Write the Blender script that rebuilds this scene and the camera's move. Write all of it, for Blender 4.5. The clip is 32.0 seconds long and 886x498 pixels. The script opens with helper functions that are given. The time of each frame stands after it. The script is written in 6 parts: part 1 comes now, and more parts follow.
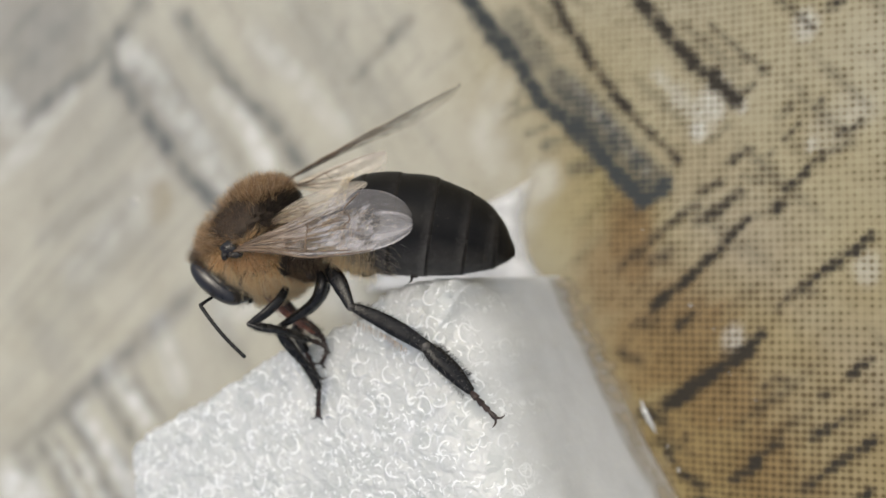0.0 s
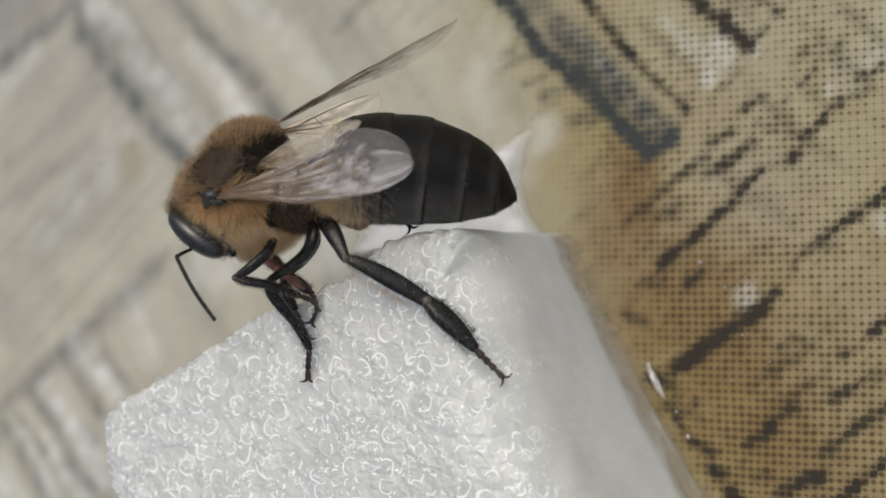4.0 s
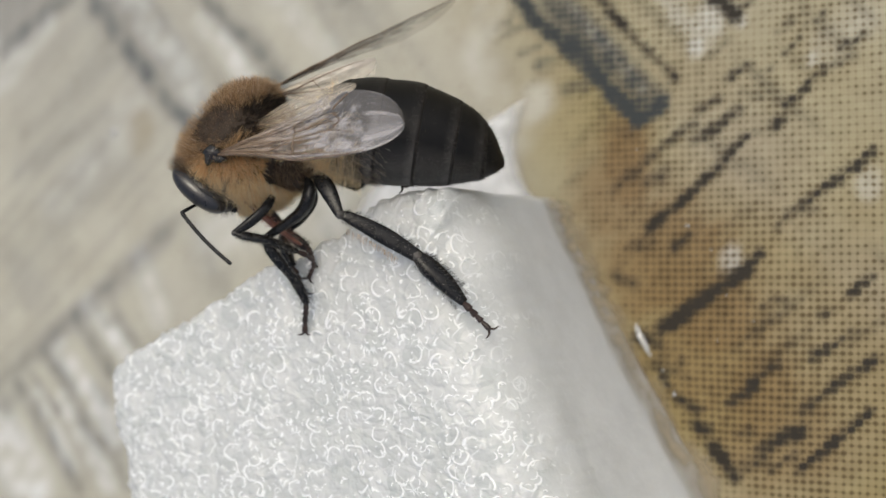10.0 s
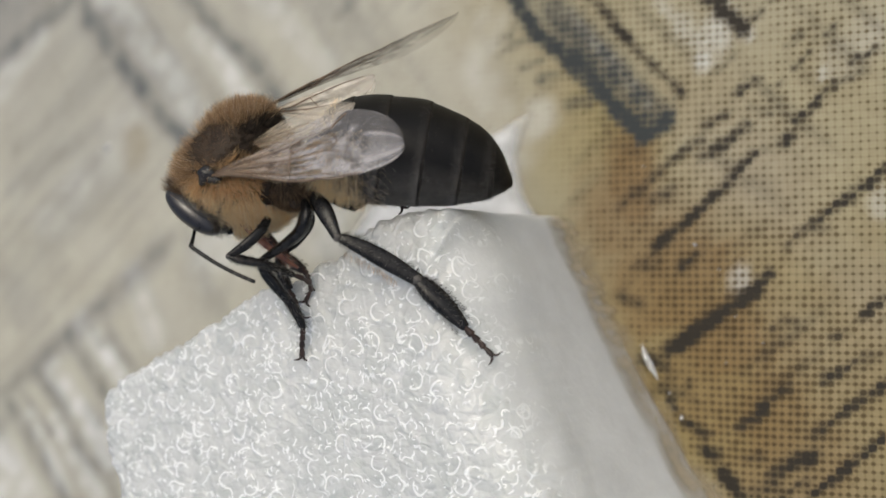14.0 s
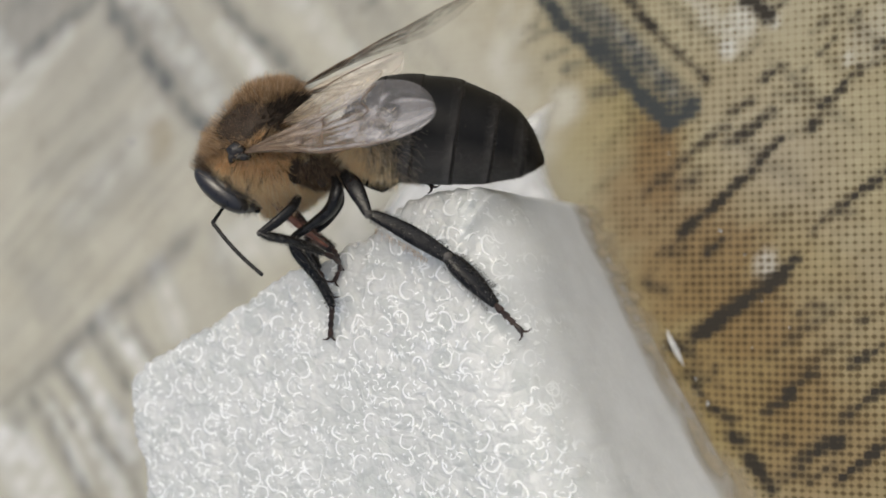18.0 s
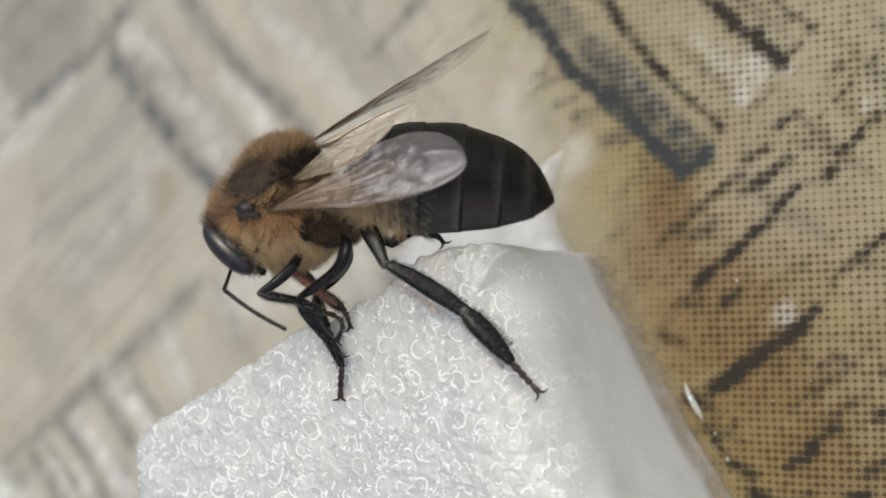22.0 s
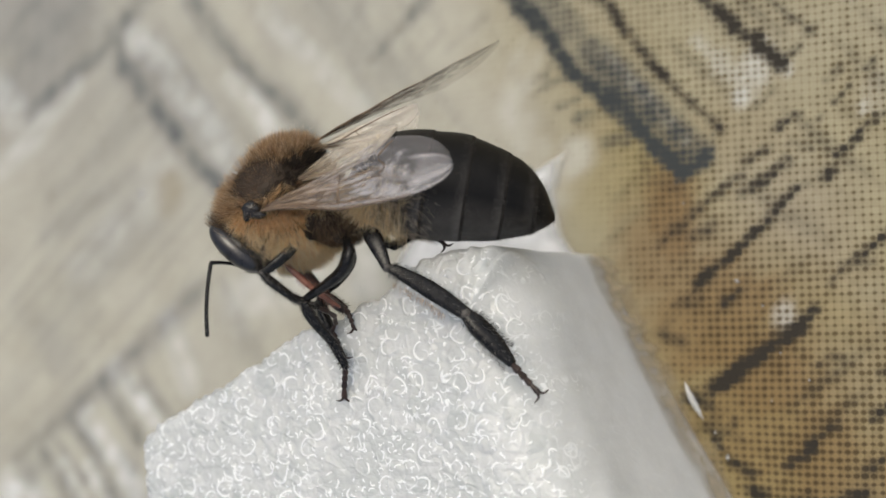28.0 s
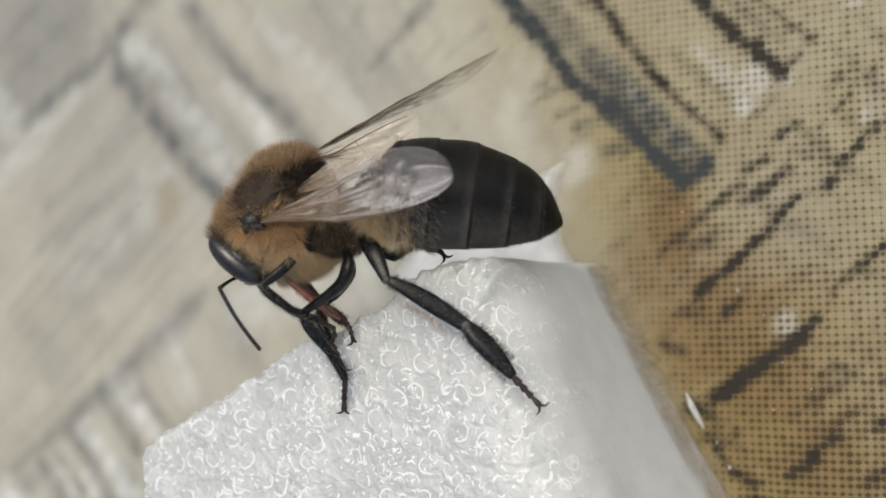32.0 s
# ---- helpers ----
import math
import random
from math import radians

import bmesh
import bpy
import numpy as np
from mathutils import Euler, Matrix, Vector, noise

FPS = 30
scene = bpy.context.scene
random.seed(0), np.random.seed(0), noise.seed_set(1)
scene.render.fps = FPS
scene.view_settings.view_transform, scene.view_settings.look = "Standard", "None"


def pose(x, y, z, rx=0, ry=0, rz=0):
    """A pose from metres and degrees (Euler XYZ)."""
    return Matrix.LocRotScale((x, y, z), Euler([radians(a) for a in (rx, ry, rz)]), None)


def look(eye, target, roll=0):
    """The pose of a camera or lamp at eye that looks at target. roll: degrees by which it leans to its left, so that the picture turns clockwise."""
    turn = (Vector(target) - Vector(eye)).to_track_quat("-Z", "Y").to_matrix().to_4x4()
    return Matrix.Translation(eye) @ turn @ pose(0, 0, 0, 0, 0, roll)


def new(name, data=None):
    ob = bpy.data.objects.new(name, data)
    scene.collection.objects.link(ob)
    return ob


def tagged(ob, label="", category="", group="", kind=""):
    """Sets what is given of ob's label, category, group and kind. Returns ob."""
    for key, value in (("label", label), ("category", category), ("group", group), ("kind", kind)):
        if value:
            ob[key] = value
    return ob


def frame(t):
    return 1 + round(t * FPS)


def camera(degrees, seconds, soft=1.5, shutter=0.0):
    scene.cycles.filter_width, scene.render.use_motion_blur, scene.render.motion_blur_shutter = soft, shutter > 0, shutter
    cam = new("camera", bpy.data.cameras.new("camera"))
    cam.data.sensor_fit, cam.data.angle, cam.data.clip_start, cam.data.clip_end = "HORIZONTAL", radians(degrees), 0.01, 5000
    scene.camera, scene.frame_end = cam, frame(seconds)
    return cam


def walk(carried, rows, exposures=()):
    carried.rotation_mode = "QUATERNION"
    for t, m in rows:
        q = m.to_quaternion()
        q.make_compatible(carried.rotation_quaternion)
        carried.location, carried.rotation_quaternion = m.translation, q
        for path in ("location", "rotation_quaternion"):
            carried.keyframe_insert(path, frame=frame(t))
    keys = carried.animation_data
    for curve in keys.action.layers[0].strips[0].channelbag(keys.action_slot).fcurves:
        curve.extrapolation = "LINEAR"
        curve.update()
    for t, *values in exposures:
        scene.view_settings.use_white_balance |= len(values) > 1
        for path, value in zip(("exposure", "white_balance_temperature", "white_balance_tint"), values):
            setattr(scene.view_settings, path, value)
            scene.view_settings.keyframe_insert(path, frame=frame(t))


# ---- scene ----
cam = camera(42, 32.0, soft=1.6)
PATH = [
    (0, pose(0.026981, 0.002704, 0.060310, 2.560, 26.417, 0.061)),
    (0.5, pose(0.026712, 0.002563, 0.060285, 2.565, 25.948, 0.211)),
    (1, pose(0.026335, 0.002367, 0.060216, 2.091, 25.552, 0.265)),
    (1.5, pose(0.026298, 0.002233, 0.059874, 2.101, 25.375, 0.437)),
    (2, pose(0.026481, 0.001935, 0.059744, 2.031, 25.476, 0.470)),
    (2.5, pose(0.026156, 0.001625, 0.059886, 1.685, 25.038, 0.582)),
    (3, pose(0.025552, 0.001183, 0.059486, 1.885, 24.633, 0.492)),
    (3.5, pose(0.024314, -0.000099, 0.057999, 1.153, 24.509, 0.297)),
    (4, pose(0.023630, 0.000850, 0.057612, 2.206, 24.382, -0.211)),
    (4.5, pose(0.023571, 0.001026, 0.057611, 2.470, 24.450, -0.321)),
    (6.5, pose(0.025674, 0.000565, 0.059196, 3.018, 25.382, -0.084)),
    (7, pose(0.025330, 0.001015, 0.058585, 2.818, 24.880, -0.215)),
    (7.5, pose(0.025036, 0.001224, 0.058482, 2.913, 24.971, -0.315)),
    (8, pose(0.024724, 0.001316, 0.058048, 3.008, 24.674, -0.432)),
    (8.5, pose(0.024730, 0.001712, 0.057932, 3.174, 24.635, -0.586)),
    (9, pose(0.024458, -0.000230, 0.057855, 2.659, 24.519, -0.029)),
    (9.5, pose(0.025137, -0.000511, 0.058830, 2.622, 25.319, 0.128)),
    (10, pose(0.025740, -0.000665, 0.058882, 1.910, 25.466, 0.239)),
    (10.5, pose(0.026098, -0.000691, 0.059348, 2.369, 25.866, 0.238)),
    (11, pose(0.025203, -0.000512, 0.057651, 2.270, 25.659, 0.324)),
    (11.5, pose(0.025023, -0.000588, 0.057573, 2.235, 25.470, 0.257)),
    (12, pose(0.025030, -0.000545, 0.057651, 2.177, 25.478, 0.224)),
    (12.5, pose(0.025059, -0.000109, 0.057698, 2.059, 25.553, 0.100)),
    (13, pose(0.025079, -0.000001, 0.057784, 2.044, 25.498, 0.068)),
    (13.5, pose(0.025082, -0.000232, 0.057580, 2.091, 25.370, 0.196)),
    (14, pose(0.025039, 0.000187, 0.057525, 2.041, 25.463, 0.034)),
    (14.5, pose(0.025082, 0.000280, 0.057643, 2.028, 25.475, -0.036)),
    (16.5, pose(0.025138, 0.000211, 0.057738, 2.469, 25.696, -0.224)),
    (17, pose(0.024982, -0.000104, 0.057740, 2.497, 25.673, -0.077)),
    (17.5, pose(0.024655, -0.000810, 0.057677, 2.770, 25.585, 0.058)),
    (18, pose(0.024207, -0.001946, 0.058063, 3.491, 25.787, 0.262)),
    (18.5, pose(0.023750, -0.001868, 0.057723, 4.131, 25.916, -0.025)),
    (19, pose(0.023277, -0.002082, 0.057312, 4.142, 25.873, -0.089)),
    (19.5, pose(0.023203, -0.001557, 0.057077, 4.652, 25.829, -0.293)),
    (20, pose(0.023186, -0.001254, 0.056940, 4.519, 25.669, -0.445)),
    (20.5, pose(0.023264, -0.001070, 0.057086, 4.435, 25.818, -0.449)),
    (21, pose(0.023286, -0.001103, 0.057208, 4.610, 25.875, -0.418)),
    (21.5, pose(0.023217, -0.001050, 0.057122, 4.841, 25.828, -0.409)),
    (22, pose(0.023250, -0.000792, 0.057189, 4.749, 25.868, -0.516)),
    (22.5, pose(0.023391, -0.000541, 0.057242, 4.651, 25.967, -0.627)),
    (23, pose(0.023461, -0.000290, 0.057330, 4.594, 25.961, -0.724)),
    (23.5, pose(0.023450, -0.000162, 0.057323, 4.480, 25.987, -0.766)),
    (24, pose(0.023546, -0.000074, 0.057372, 4.533, 26.076, -0.807)),
    (24.5, pose(0.023491, -0.000390, 0.057390, 4.799, 26.135, -0.755)),
    (25, pose(0.023502, -0.000508, 0.057291, 4.840, 26.107, -0.654)),
    (25.5, pose(0.023289, -0.000751, 0.057097, 4.968, 25.936, -0.564)),
    (27.5, pose(0.023684, -0.000447, 0.057592, 4.446, 26.221, -0.645)),
    (28, pose(0.023862, -0.000375, 0.057685, 4.288, 26.342, -0.638)),
    (28.5, pose(0.023737, -0.000708, 0.057550, 4.421, 26.318, -0.620)),
    (29, pose(0.023495, -0.000913, 0.057466, 4.541, 26.201, -0.585)),
    (29.5, pose(0.023283, -0.000994, 0.057230, 4.738, 26.048, -0.553)),
    (30, pose(0.023398, -0.000761, 0.057389, 4.661, 26.138, -0.636)),
    (30.5, pose(0.023491, -0.000557, 0.057414, 4.638, 26.164, -0.673)),
    (31, pose(0.023584, -0.000350, 0.057389, 4.488, 26.221, -0.729)),
    (31.5, pose(0.023742, -0.000145, 0.057468, 4.354, 26.250, -0.780)),
    (32, pose(0.023675, 0.000056, 0.057516, 4.275, 26.240, -0.888)),
]

cam.data.dof.use_dof = True
cam.data.dof.focus_distance = 0.0505
cam.data.dof.aperture_fstop = 36
walk(cam, PATH, exposures=((0.0, -0.41, 6480, 2), (2.0, -0.44, 6480, 2), (4.0, -0.65, 6480, 2), (6.5, -0.45, 6480, 2), (8.5, -0.44, 6480, 2), (10.0, -0.47, 6480, 2), (11.0, -0.60, 6480, 2), (13.0, -0.56, 6480, 2), (17.0, -0.49, 6480, 2), (18.0, -0.54, 6480, 2), (19.0, -0.60, 6480, 2), (20.0, -0.53, 6480, 2),
                            (21.0, -0.50, 6480, 2), (25.0, -0.47, 6480, 2), (32.0, -0.47, 6480, 2)))

# ---- world and light ----
world = bpy.data.worlds.new("daylight")
scene.world = world
world.use_nodes = True
wn = world.node_tree
sky = wn.nodes.new("ShaderNodeTexSky")
sky.sky_type = 'NISHITA'
sky.sun_disc = False
sky.sun_elevation = radians(69)
sky.sun_rotation = radians(30)
sky.air_density = 0.8
sky.ozone_density = 0.0
sky.dust_density = 6.0
wn.links.new(sky.outputs[0], wn.nodes["Background"].inputs[0])
wn.nodes["Background"].inputs[1].default_value = 0.25

SUN_FROM = Vector((0.20, 0.34, 0.92))
sun = new("sun", bpy.data.lights.new("sun", "SUN"))
sun.data.energy = 0.55
sun.data.angle = radians(18)
sun.data.color = (1.0, 0.97, 0.93)
sun.matrix_world = look(SUN_FROM, (0, 0, 0))

MM = 0.001


# ---- materials ----
def material(name, rough=0.5, spec=0.5, color=(0.5, 0.5, 0.5), metal=0.0):
    m = bpy.data.materials.new(name)
    m.use_nodes = True
    b = m.node_tree.nodes["Principled BSDF"]
    b.inputs["Base Color"].default_value = (*color, 1)
    b.inputs["Roughness"].default_value = rough
    b.inputs["Specular IOR Level"].default_value = spec
    b.inputs["Metallic"].default_value = metal
    return m, m.node_tree, b


def node(nt, kind, **sets):
    n = nt.nodes.new(kind)
    for key, value in sets.items():
        if key in n.inputs:
            n.inputs[key].default_value = value
    return n


def maths(nt, op, a, b=None, c=None, clamp=False):
    n = nt.nodes.new("ShaderNodeMath")
    n.operation = op
    n.use_clamp = clamp
    for i, v in enumerate((a, b, c)):
        if v is None:
            continue
        if isinstance(v, (int, float)):
            n.inputs[i].default_value = v
        else:
            nt.links.new(v, n.inputs[i])
    return n.outputs[0]


def ramp(nt, fac, stops):
    n = nt.nodes.new("ShaderNodeValToRGB")
    while len(n.color_ramp.elements) < len(stops):
        n.color_ramp.elements.new(0.5)
    for el, (p, c) in zip(n.color_ramp.elements, stops):
        el.position, el.color = p, (*c, 1)
    nt.links.new(fac, n.inputs[0])
    return n.outputs[0]


def mix(nt, fac, a, b, mode='MIX'):
    n = nt.nodes.new("ShaderNodeMix")
    n.data_type = 'RGBA'
    n.blend_type = mode
    for sock, v in ((n.inputs[0], fac), (n.inputs[6], a), (n.inputs[7], b)):
        if isinstance(v, (int, float)):
            sock.default_value = v
        elif isinstance(v, tuple):
            sock.default_value = (*v, 1)
        else:
            nt.links.new(v, sock)
    return n.outputs[2]


def bump(nt, b, height, strength=0.3, distance=0.0001):
    n = nt.nodes.new("ShaderNodeBump")
    n.inputs["Strength"].default_value = strength
    n.inputs["Distance"].default_value = distance
    nt.links.new(height, n.inputs["Height"])
    nt.links.new(n.outputs[0], b.inputs["Normal"])


def noise_of(nt, scale, detail=3.0, rough=0.5, vector=None):
    n = node(nt, "ShaderNodeTexNoise", Scale=scale, Detail=detail, Roughness=rough)
    if vector is None:
        vector = nt.nodes.new("ShaderNodeTexCoord").outputs["Object"]
    nt.links.new(vector, n.inputs["Vector"])
    return n.outputs["Fac"]


def cloth_material():
    """Printed oilcloth: a palm-strip print broken into the cells of a coarse weave."""
    m, nt, b = material("printed_oilcloth", 0.55, 0.12)

    def channels(name):
        at = nt.nodes.new("ShaderNodeAttribute")
        at.attribute_name = name
        sep = nt.nodes.new("ShaderNodeSeparateColor")
        nt.links.new(at.outputs["Color"], sep.inputs[0])
        return sep.outputs[0], sep.outputs[1], sep.outputs[2]
    dark, blue, dots = channels("ink")
    soft_dark = channels("soft_ink")[0]
    dark = maths(nt, 'ADD', maths(nt, 'MULTIPLY', dark, 0.45), maths(nt, 'MULTIPLY', soft_dark, 0.55))
    dark = maths(nt, 'MULTIPLY', dark, 1.30, clamp=True)
    tone, brown, pale = channels("wash")
    grey_at = nt.nodes.new("ShaderNodeAttribute")
    grey_at.attribute_name = "grey"
    grey = grey_at.outputs["Fac"]
    co = nt.nodes.new("ShaderNodeTexCoord").outputs["Object"]
    uv = nt.nodes.new("ShaderNodeUVMap")
    uv.uv_map = "weave"
    xyz = nt.nodes.new("ShaderNodeSeparateXYZ")
    nt.links.new(uv.outputs[0], xyz.inputs[0])
    cell = [maths(nt, 'SUBTRACT', maths(nt, 'FRACT', xyz.outputs[k]), 0.5) for k in (0, 1)]
    sq = [maths(nt, 'MULTIPLY', c, c) for c in cell]
    r = maths(nt, 'SQRT', maths(nt, 'ADD', maths(nt, 'MULTIPLY', sq[0], 0.8), maths(nt, 'MULTIPLY', sq[1], 1.15)))
    cross = maths(nt, 'MINIMUM', maths(nt, 'ABSOLUTE', cell[0]), maths(nt, 'ABSOLUTE', cell[1]))
    grain = noise_of(nt, 5200.0, 2.0, 0.6, co)
    blot = noise_of(nt, 1300.0, 2.0, 0.5, co)
    patch = noise_of(nt, 260.0, 3.0, 0.6, co)
    size = maths(nt, 'ADD', maths(nt, 'MULTIPLY', dots, 0.305), maths(nt, 'MULTIPLY', dark, 0.24))
    white = nt.nodes.new("ShaderNodeTexWhiteNoise")
    white.noise_dimensions = '2D'
    whole = nt.nodes.new("ShaderNodeVectorMath")
    whole.operation = 'FLOOR'
    nt.links.new(uv.outputs[0], whole.inputs[0])
    nt.links.new(whole.outputs[0], white.inputs["Vector"])
    size = maths(nt, 'ADD', size, maths(nt, 'MULTIPLY_ADD', blot, 0.34, maths(nt, 'MULTIPLY_ADD', brown, 0.10, -0.16)))
    size = maths(nt, 'ADD', size, maths(nt, 'MULTIPLY_ADD', white.outputs["Value"], 0.13, -0.075))
    dot = maths(nt, 'MULTIPLY', maths(nt, 'SUBTRACT', size, r), 6.0, clamp=True)
    thread = maths(nt, 'MULTIPLY', maths(nt, 'SUBTRACT', 0.15, cross), 3.4, clamp=True)
    ground = mix(nt, tone, (0.438, 0.423, 0.360), (0.285, 0.235, 0.112))
    ground = mix(nt, maths(nt, 'MULTIPLY_ADD', patch, 1.4, -0.45, clamp=True), ground, mix(nt, 0.34, ground, (0.14, 0.10, 0.05)))
    ground = mix(nt, brown, ground, (0.160, 0.094, 0.036))
    ground = mix(nt, grey, ground, (0.285, 0.275, 0.255))
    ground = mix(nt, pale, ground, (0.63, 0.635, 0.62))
    shade_at = nt.nodes.new("ShaderNodeAttribute")
    shade_at.attribute_name = "shade"
    ground = mix(nt, maths(nt, 'MULTIPLY', shade_at.outputs["Fac"], maths(nt, 'MULTIPLY_ADD', blot, 0.5, 0.75), clamp=True), ground, (0.075, 0.086, 0.098))
    ground = mix(nt, maths(nt, 'MULTIPLY', grain, 0.3), ground, mix(nt, 0.4, ground, (0.2, 0.16, 0.1)))
    other = nt.nodes.new("ShaderNodeTexWhiteNoise")
    other.noise_dimensions = '2D'
    shifted = nt.nodes.new("ShaderNodeVectorMath")
    shifted.operation = 'ADD'
    shifted.inputs[1].default_value = (0.5, 0.5, 0.0)
    floor_of = nt.nodes.new("ShaderNodeVectorMath")
    floor_of.operation = 'FLOOR'
    nt.links.new(uv.outputs[0], shifted.inputs[0])
    nt.links.new(shifted.outputs[0], floor_of.inputs[0])
    nt.links.new(floor_of.outputs[0], other.inputs["Vector"])
    mottle = maths(nt, 'MULTIPLY', maths(nt, 'MULTIPLY_ADD', other.outputs["Value"], 0.30, maths(nt, 'MULTIPLY_ADD', blot, 0.7, -0.25)), dots, clamp=True)
    ground = mix(nt, mottle, ground, mix(nt, 0.48, ground, (0.07, 0.05, 0.02)))
    ink = mix(nt, blue, (0.026, 0.021, 0.015), (0.038, 0.043, 0.044))
    weave_ink = mix(nt, 0.08, mix(nt, brown, (0.085, 0.062, 0.026), (0.034, 0.020, 0.008)), ground)
    col = mix(nt, maths(nt, 'MULTIPLY', thread, maths(nt, 'MULTIPLY', dots, 0.68)), ground, weave_ink)
    col = mix(nt, maths(nt, 'MULTIPLY', dot, 0.94), col, weave_ink)
    fill = maths(nt, 'MULTIPLY', dark, maths(nt, 'ADD', maths(nt, 'MULTIPLY', dot, 0.42), maths(nt, 'MULTIPLY_ADD', blot, 1.0, 0.52)), clamp=True)
    col = mix(nt, maths(nt, 'MULTIPLY', fill, 1.0, clamp=True), col, ink)
    nt.links.new(col, b.inputs["Base Color"])
    h = maths(nt, 'ADD', maths(nt, 'MULTIPLY', dot, -0.6), maths(nt, 'MULTIPLY', grain, 0.4))
    bump(nt, b, h, 0.35, 0.00005)
    return m


def foam_material():
    """Closed-cell foam: clear-walled bubbles, the cell walls whiter and glossy, with sky glints painted on them."""
    m, nt, b = material("white_foam", 0.25, 0.42, (0.80, 0.81, 0.80))
    co = nt.nodes.new("ShaderNodeTexCoord").outputs["Object"]
    at = nt.nodes.new("ShaderNodeAttribute")
    at.attribute_name = "bubbly"
    bubbly = at.outputs["Fac"]
    wn_ = node(nt, "ShaderNodeTexNoise", Scale=1100.0, Detail=1.0)
    nt.links.new(co, wn_.inputs["Vector"])
    vm = nt.nodes.new("ShaderNodeVectorMath")
    vm.operation = 'MULTIPLY_ADD'
    vm.inputs[1].default_value = (0.00042, 0.00042, 0.00042)
    nt.links.new(wn_.outputs["Color"], vm.inputs[0])
    nt.links.new(co, vm.inputs[2])
    walls, height = None, None
    # white arcs on one side of each bubble: painted glints, slightly raised
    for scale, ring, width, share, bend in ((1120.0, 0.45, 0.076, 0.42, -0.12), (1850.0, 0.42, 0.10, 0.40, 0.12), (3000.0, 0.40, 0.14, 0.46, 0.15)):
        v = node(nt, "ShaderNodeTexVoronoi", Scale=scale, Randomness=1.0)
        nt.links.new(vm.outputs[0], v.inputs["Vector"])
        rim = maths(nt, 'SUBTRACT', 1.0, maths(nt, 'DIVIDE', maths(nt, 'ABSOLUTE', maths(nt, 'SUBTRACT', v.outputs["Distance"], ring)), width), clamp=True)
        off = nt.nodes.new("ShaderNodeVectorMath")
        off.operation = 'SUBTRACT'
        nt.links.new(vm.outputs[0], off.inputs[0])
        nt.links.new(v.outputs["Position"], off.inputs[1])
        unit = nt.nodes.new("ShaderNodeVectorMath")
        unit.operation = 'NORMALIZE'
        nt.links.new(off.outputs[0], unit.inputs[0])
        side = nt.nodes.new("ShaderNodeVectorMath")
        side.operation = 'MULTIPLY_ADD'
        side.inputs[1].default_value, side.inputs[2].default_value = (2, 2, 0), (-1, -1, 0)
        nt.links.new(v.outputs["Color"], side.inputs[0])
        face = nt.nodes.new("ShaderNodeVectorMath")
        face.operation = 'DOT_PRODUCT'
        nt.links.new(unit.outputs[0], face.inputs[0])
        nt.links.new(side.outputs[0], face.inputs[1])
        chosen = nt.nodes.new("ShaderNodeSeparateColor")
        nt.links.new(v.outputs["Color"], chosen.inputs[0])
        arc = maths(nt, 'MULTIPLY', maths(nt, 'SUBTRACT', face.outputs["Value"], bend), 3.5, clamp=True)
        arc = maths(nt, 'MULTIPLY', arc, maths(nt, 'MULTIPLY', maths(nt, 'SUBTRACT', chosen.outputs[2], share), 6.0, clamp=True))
        glint_arc = maths(nt, 'MULTIPLY', maths(nt, 'MULTIPLY', rim, arc), 1.6, clamp=True)
        part_h = maths(nt, 'ADD', maths(nt, 'MULTIPLY', glint_arc, 0.5), maths(nt, 'MULTIPLY', maths(nt, 'MULTIPLY', v.outputs["Distance"], v.outputs["Distance"]), -1.1))
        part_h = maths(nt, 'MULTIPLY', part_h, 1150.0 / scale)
        walls = glint_arc if walls is None else maths(nt, 'MAXIMUM', walls, glint_arc)
        height = part_h if height is None else maths(nt, 'ADD', height, part_h)
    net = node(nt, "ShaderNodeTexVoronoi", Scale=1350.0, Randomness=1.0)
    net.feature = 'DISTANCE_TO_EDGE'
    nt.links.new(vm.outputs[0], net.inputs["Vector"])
    # broken white lines along the cell edges, painted glints as well
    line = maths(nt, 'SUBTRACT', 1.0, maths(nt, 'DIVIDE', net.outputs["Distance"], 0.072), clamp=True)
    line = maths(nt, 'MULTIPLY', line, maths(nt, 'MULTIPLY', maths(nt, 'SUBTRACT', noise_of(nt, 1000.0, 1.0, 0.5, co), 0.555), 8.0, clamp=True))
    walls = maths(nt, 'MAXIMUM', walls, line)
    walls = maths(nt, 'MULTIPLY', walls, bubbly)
    n1 = noise_of(nt, 420.0, 4.0, 0.6, co)
    n2 = noise_of(nt, 2600.0, 3.0, 0.6, co)
    base = ramp(nt, n1, ((0.3, (0.475, 0.48, 0.475)), (0.7, (0.555, 0.56, 0.555))))
    tint = node(nt, "ShaderNodeTexVoronoi", Scale=1150.0, Randomness=1.0)
    nt.links.new(vm.outputs[0], tint.inputs["Vector"])
    one = nt.nodes.new("ShaderNodeSeparateColor")
    nt.links.new(tint.outputs["Color"], one.inputs[0])
    base = mix(nt, maths(nt, 'MULTIPLY', bubbly, 0.42), base, (0.63, 0.635, 0.625))
    base = mix(nt, maths(nt, 'MULTIPLY', maths(nt, 'MULTIPLY', one.outputs[0], 0.6), bubbly), base, (0.42, 0.44, 0.43))
    # the glints go into the base colour as near white
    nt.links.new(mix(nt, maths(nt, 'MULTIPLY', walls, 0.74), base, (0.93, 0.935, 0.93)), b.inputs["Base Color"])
    nt.links.new(maths(nt, 'SUBTRACT', maths(nt, 'MULTIPLY_ADD', n1, 0.3, 0.42), maths(nt, 'MULTIPLY', bubbly, 0.34)), b.inputs["Roughness"])
    nt.links.new(maths(nt, 'MULTIPLY_ADD', bubbly, 0.24, 0.16), b.inputs["Specular IOR Level"])
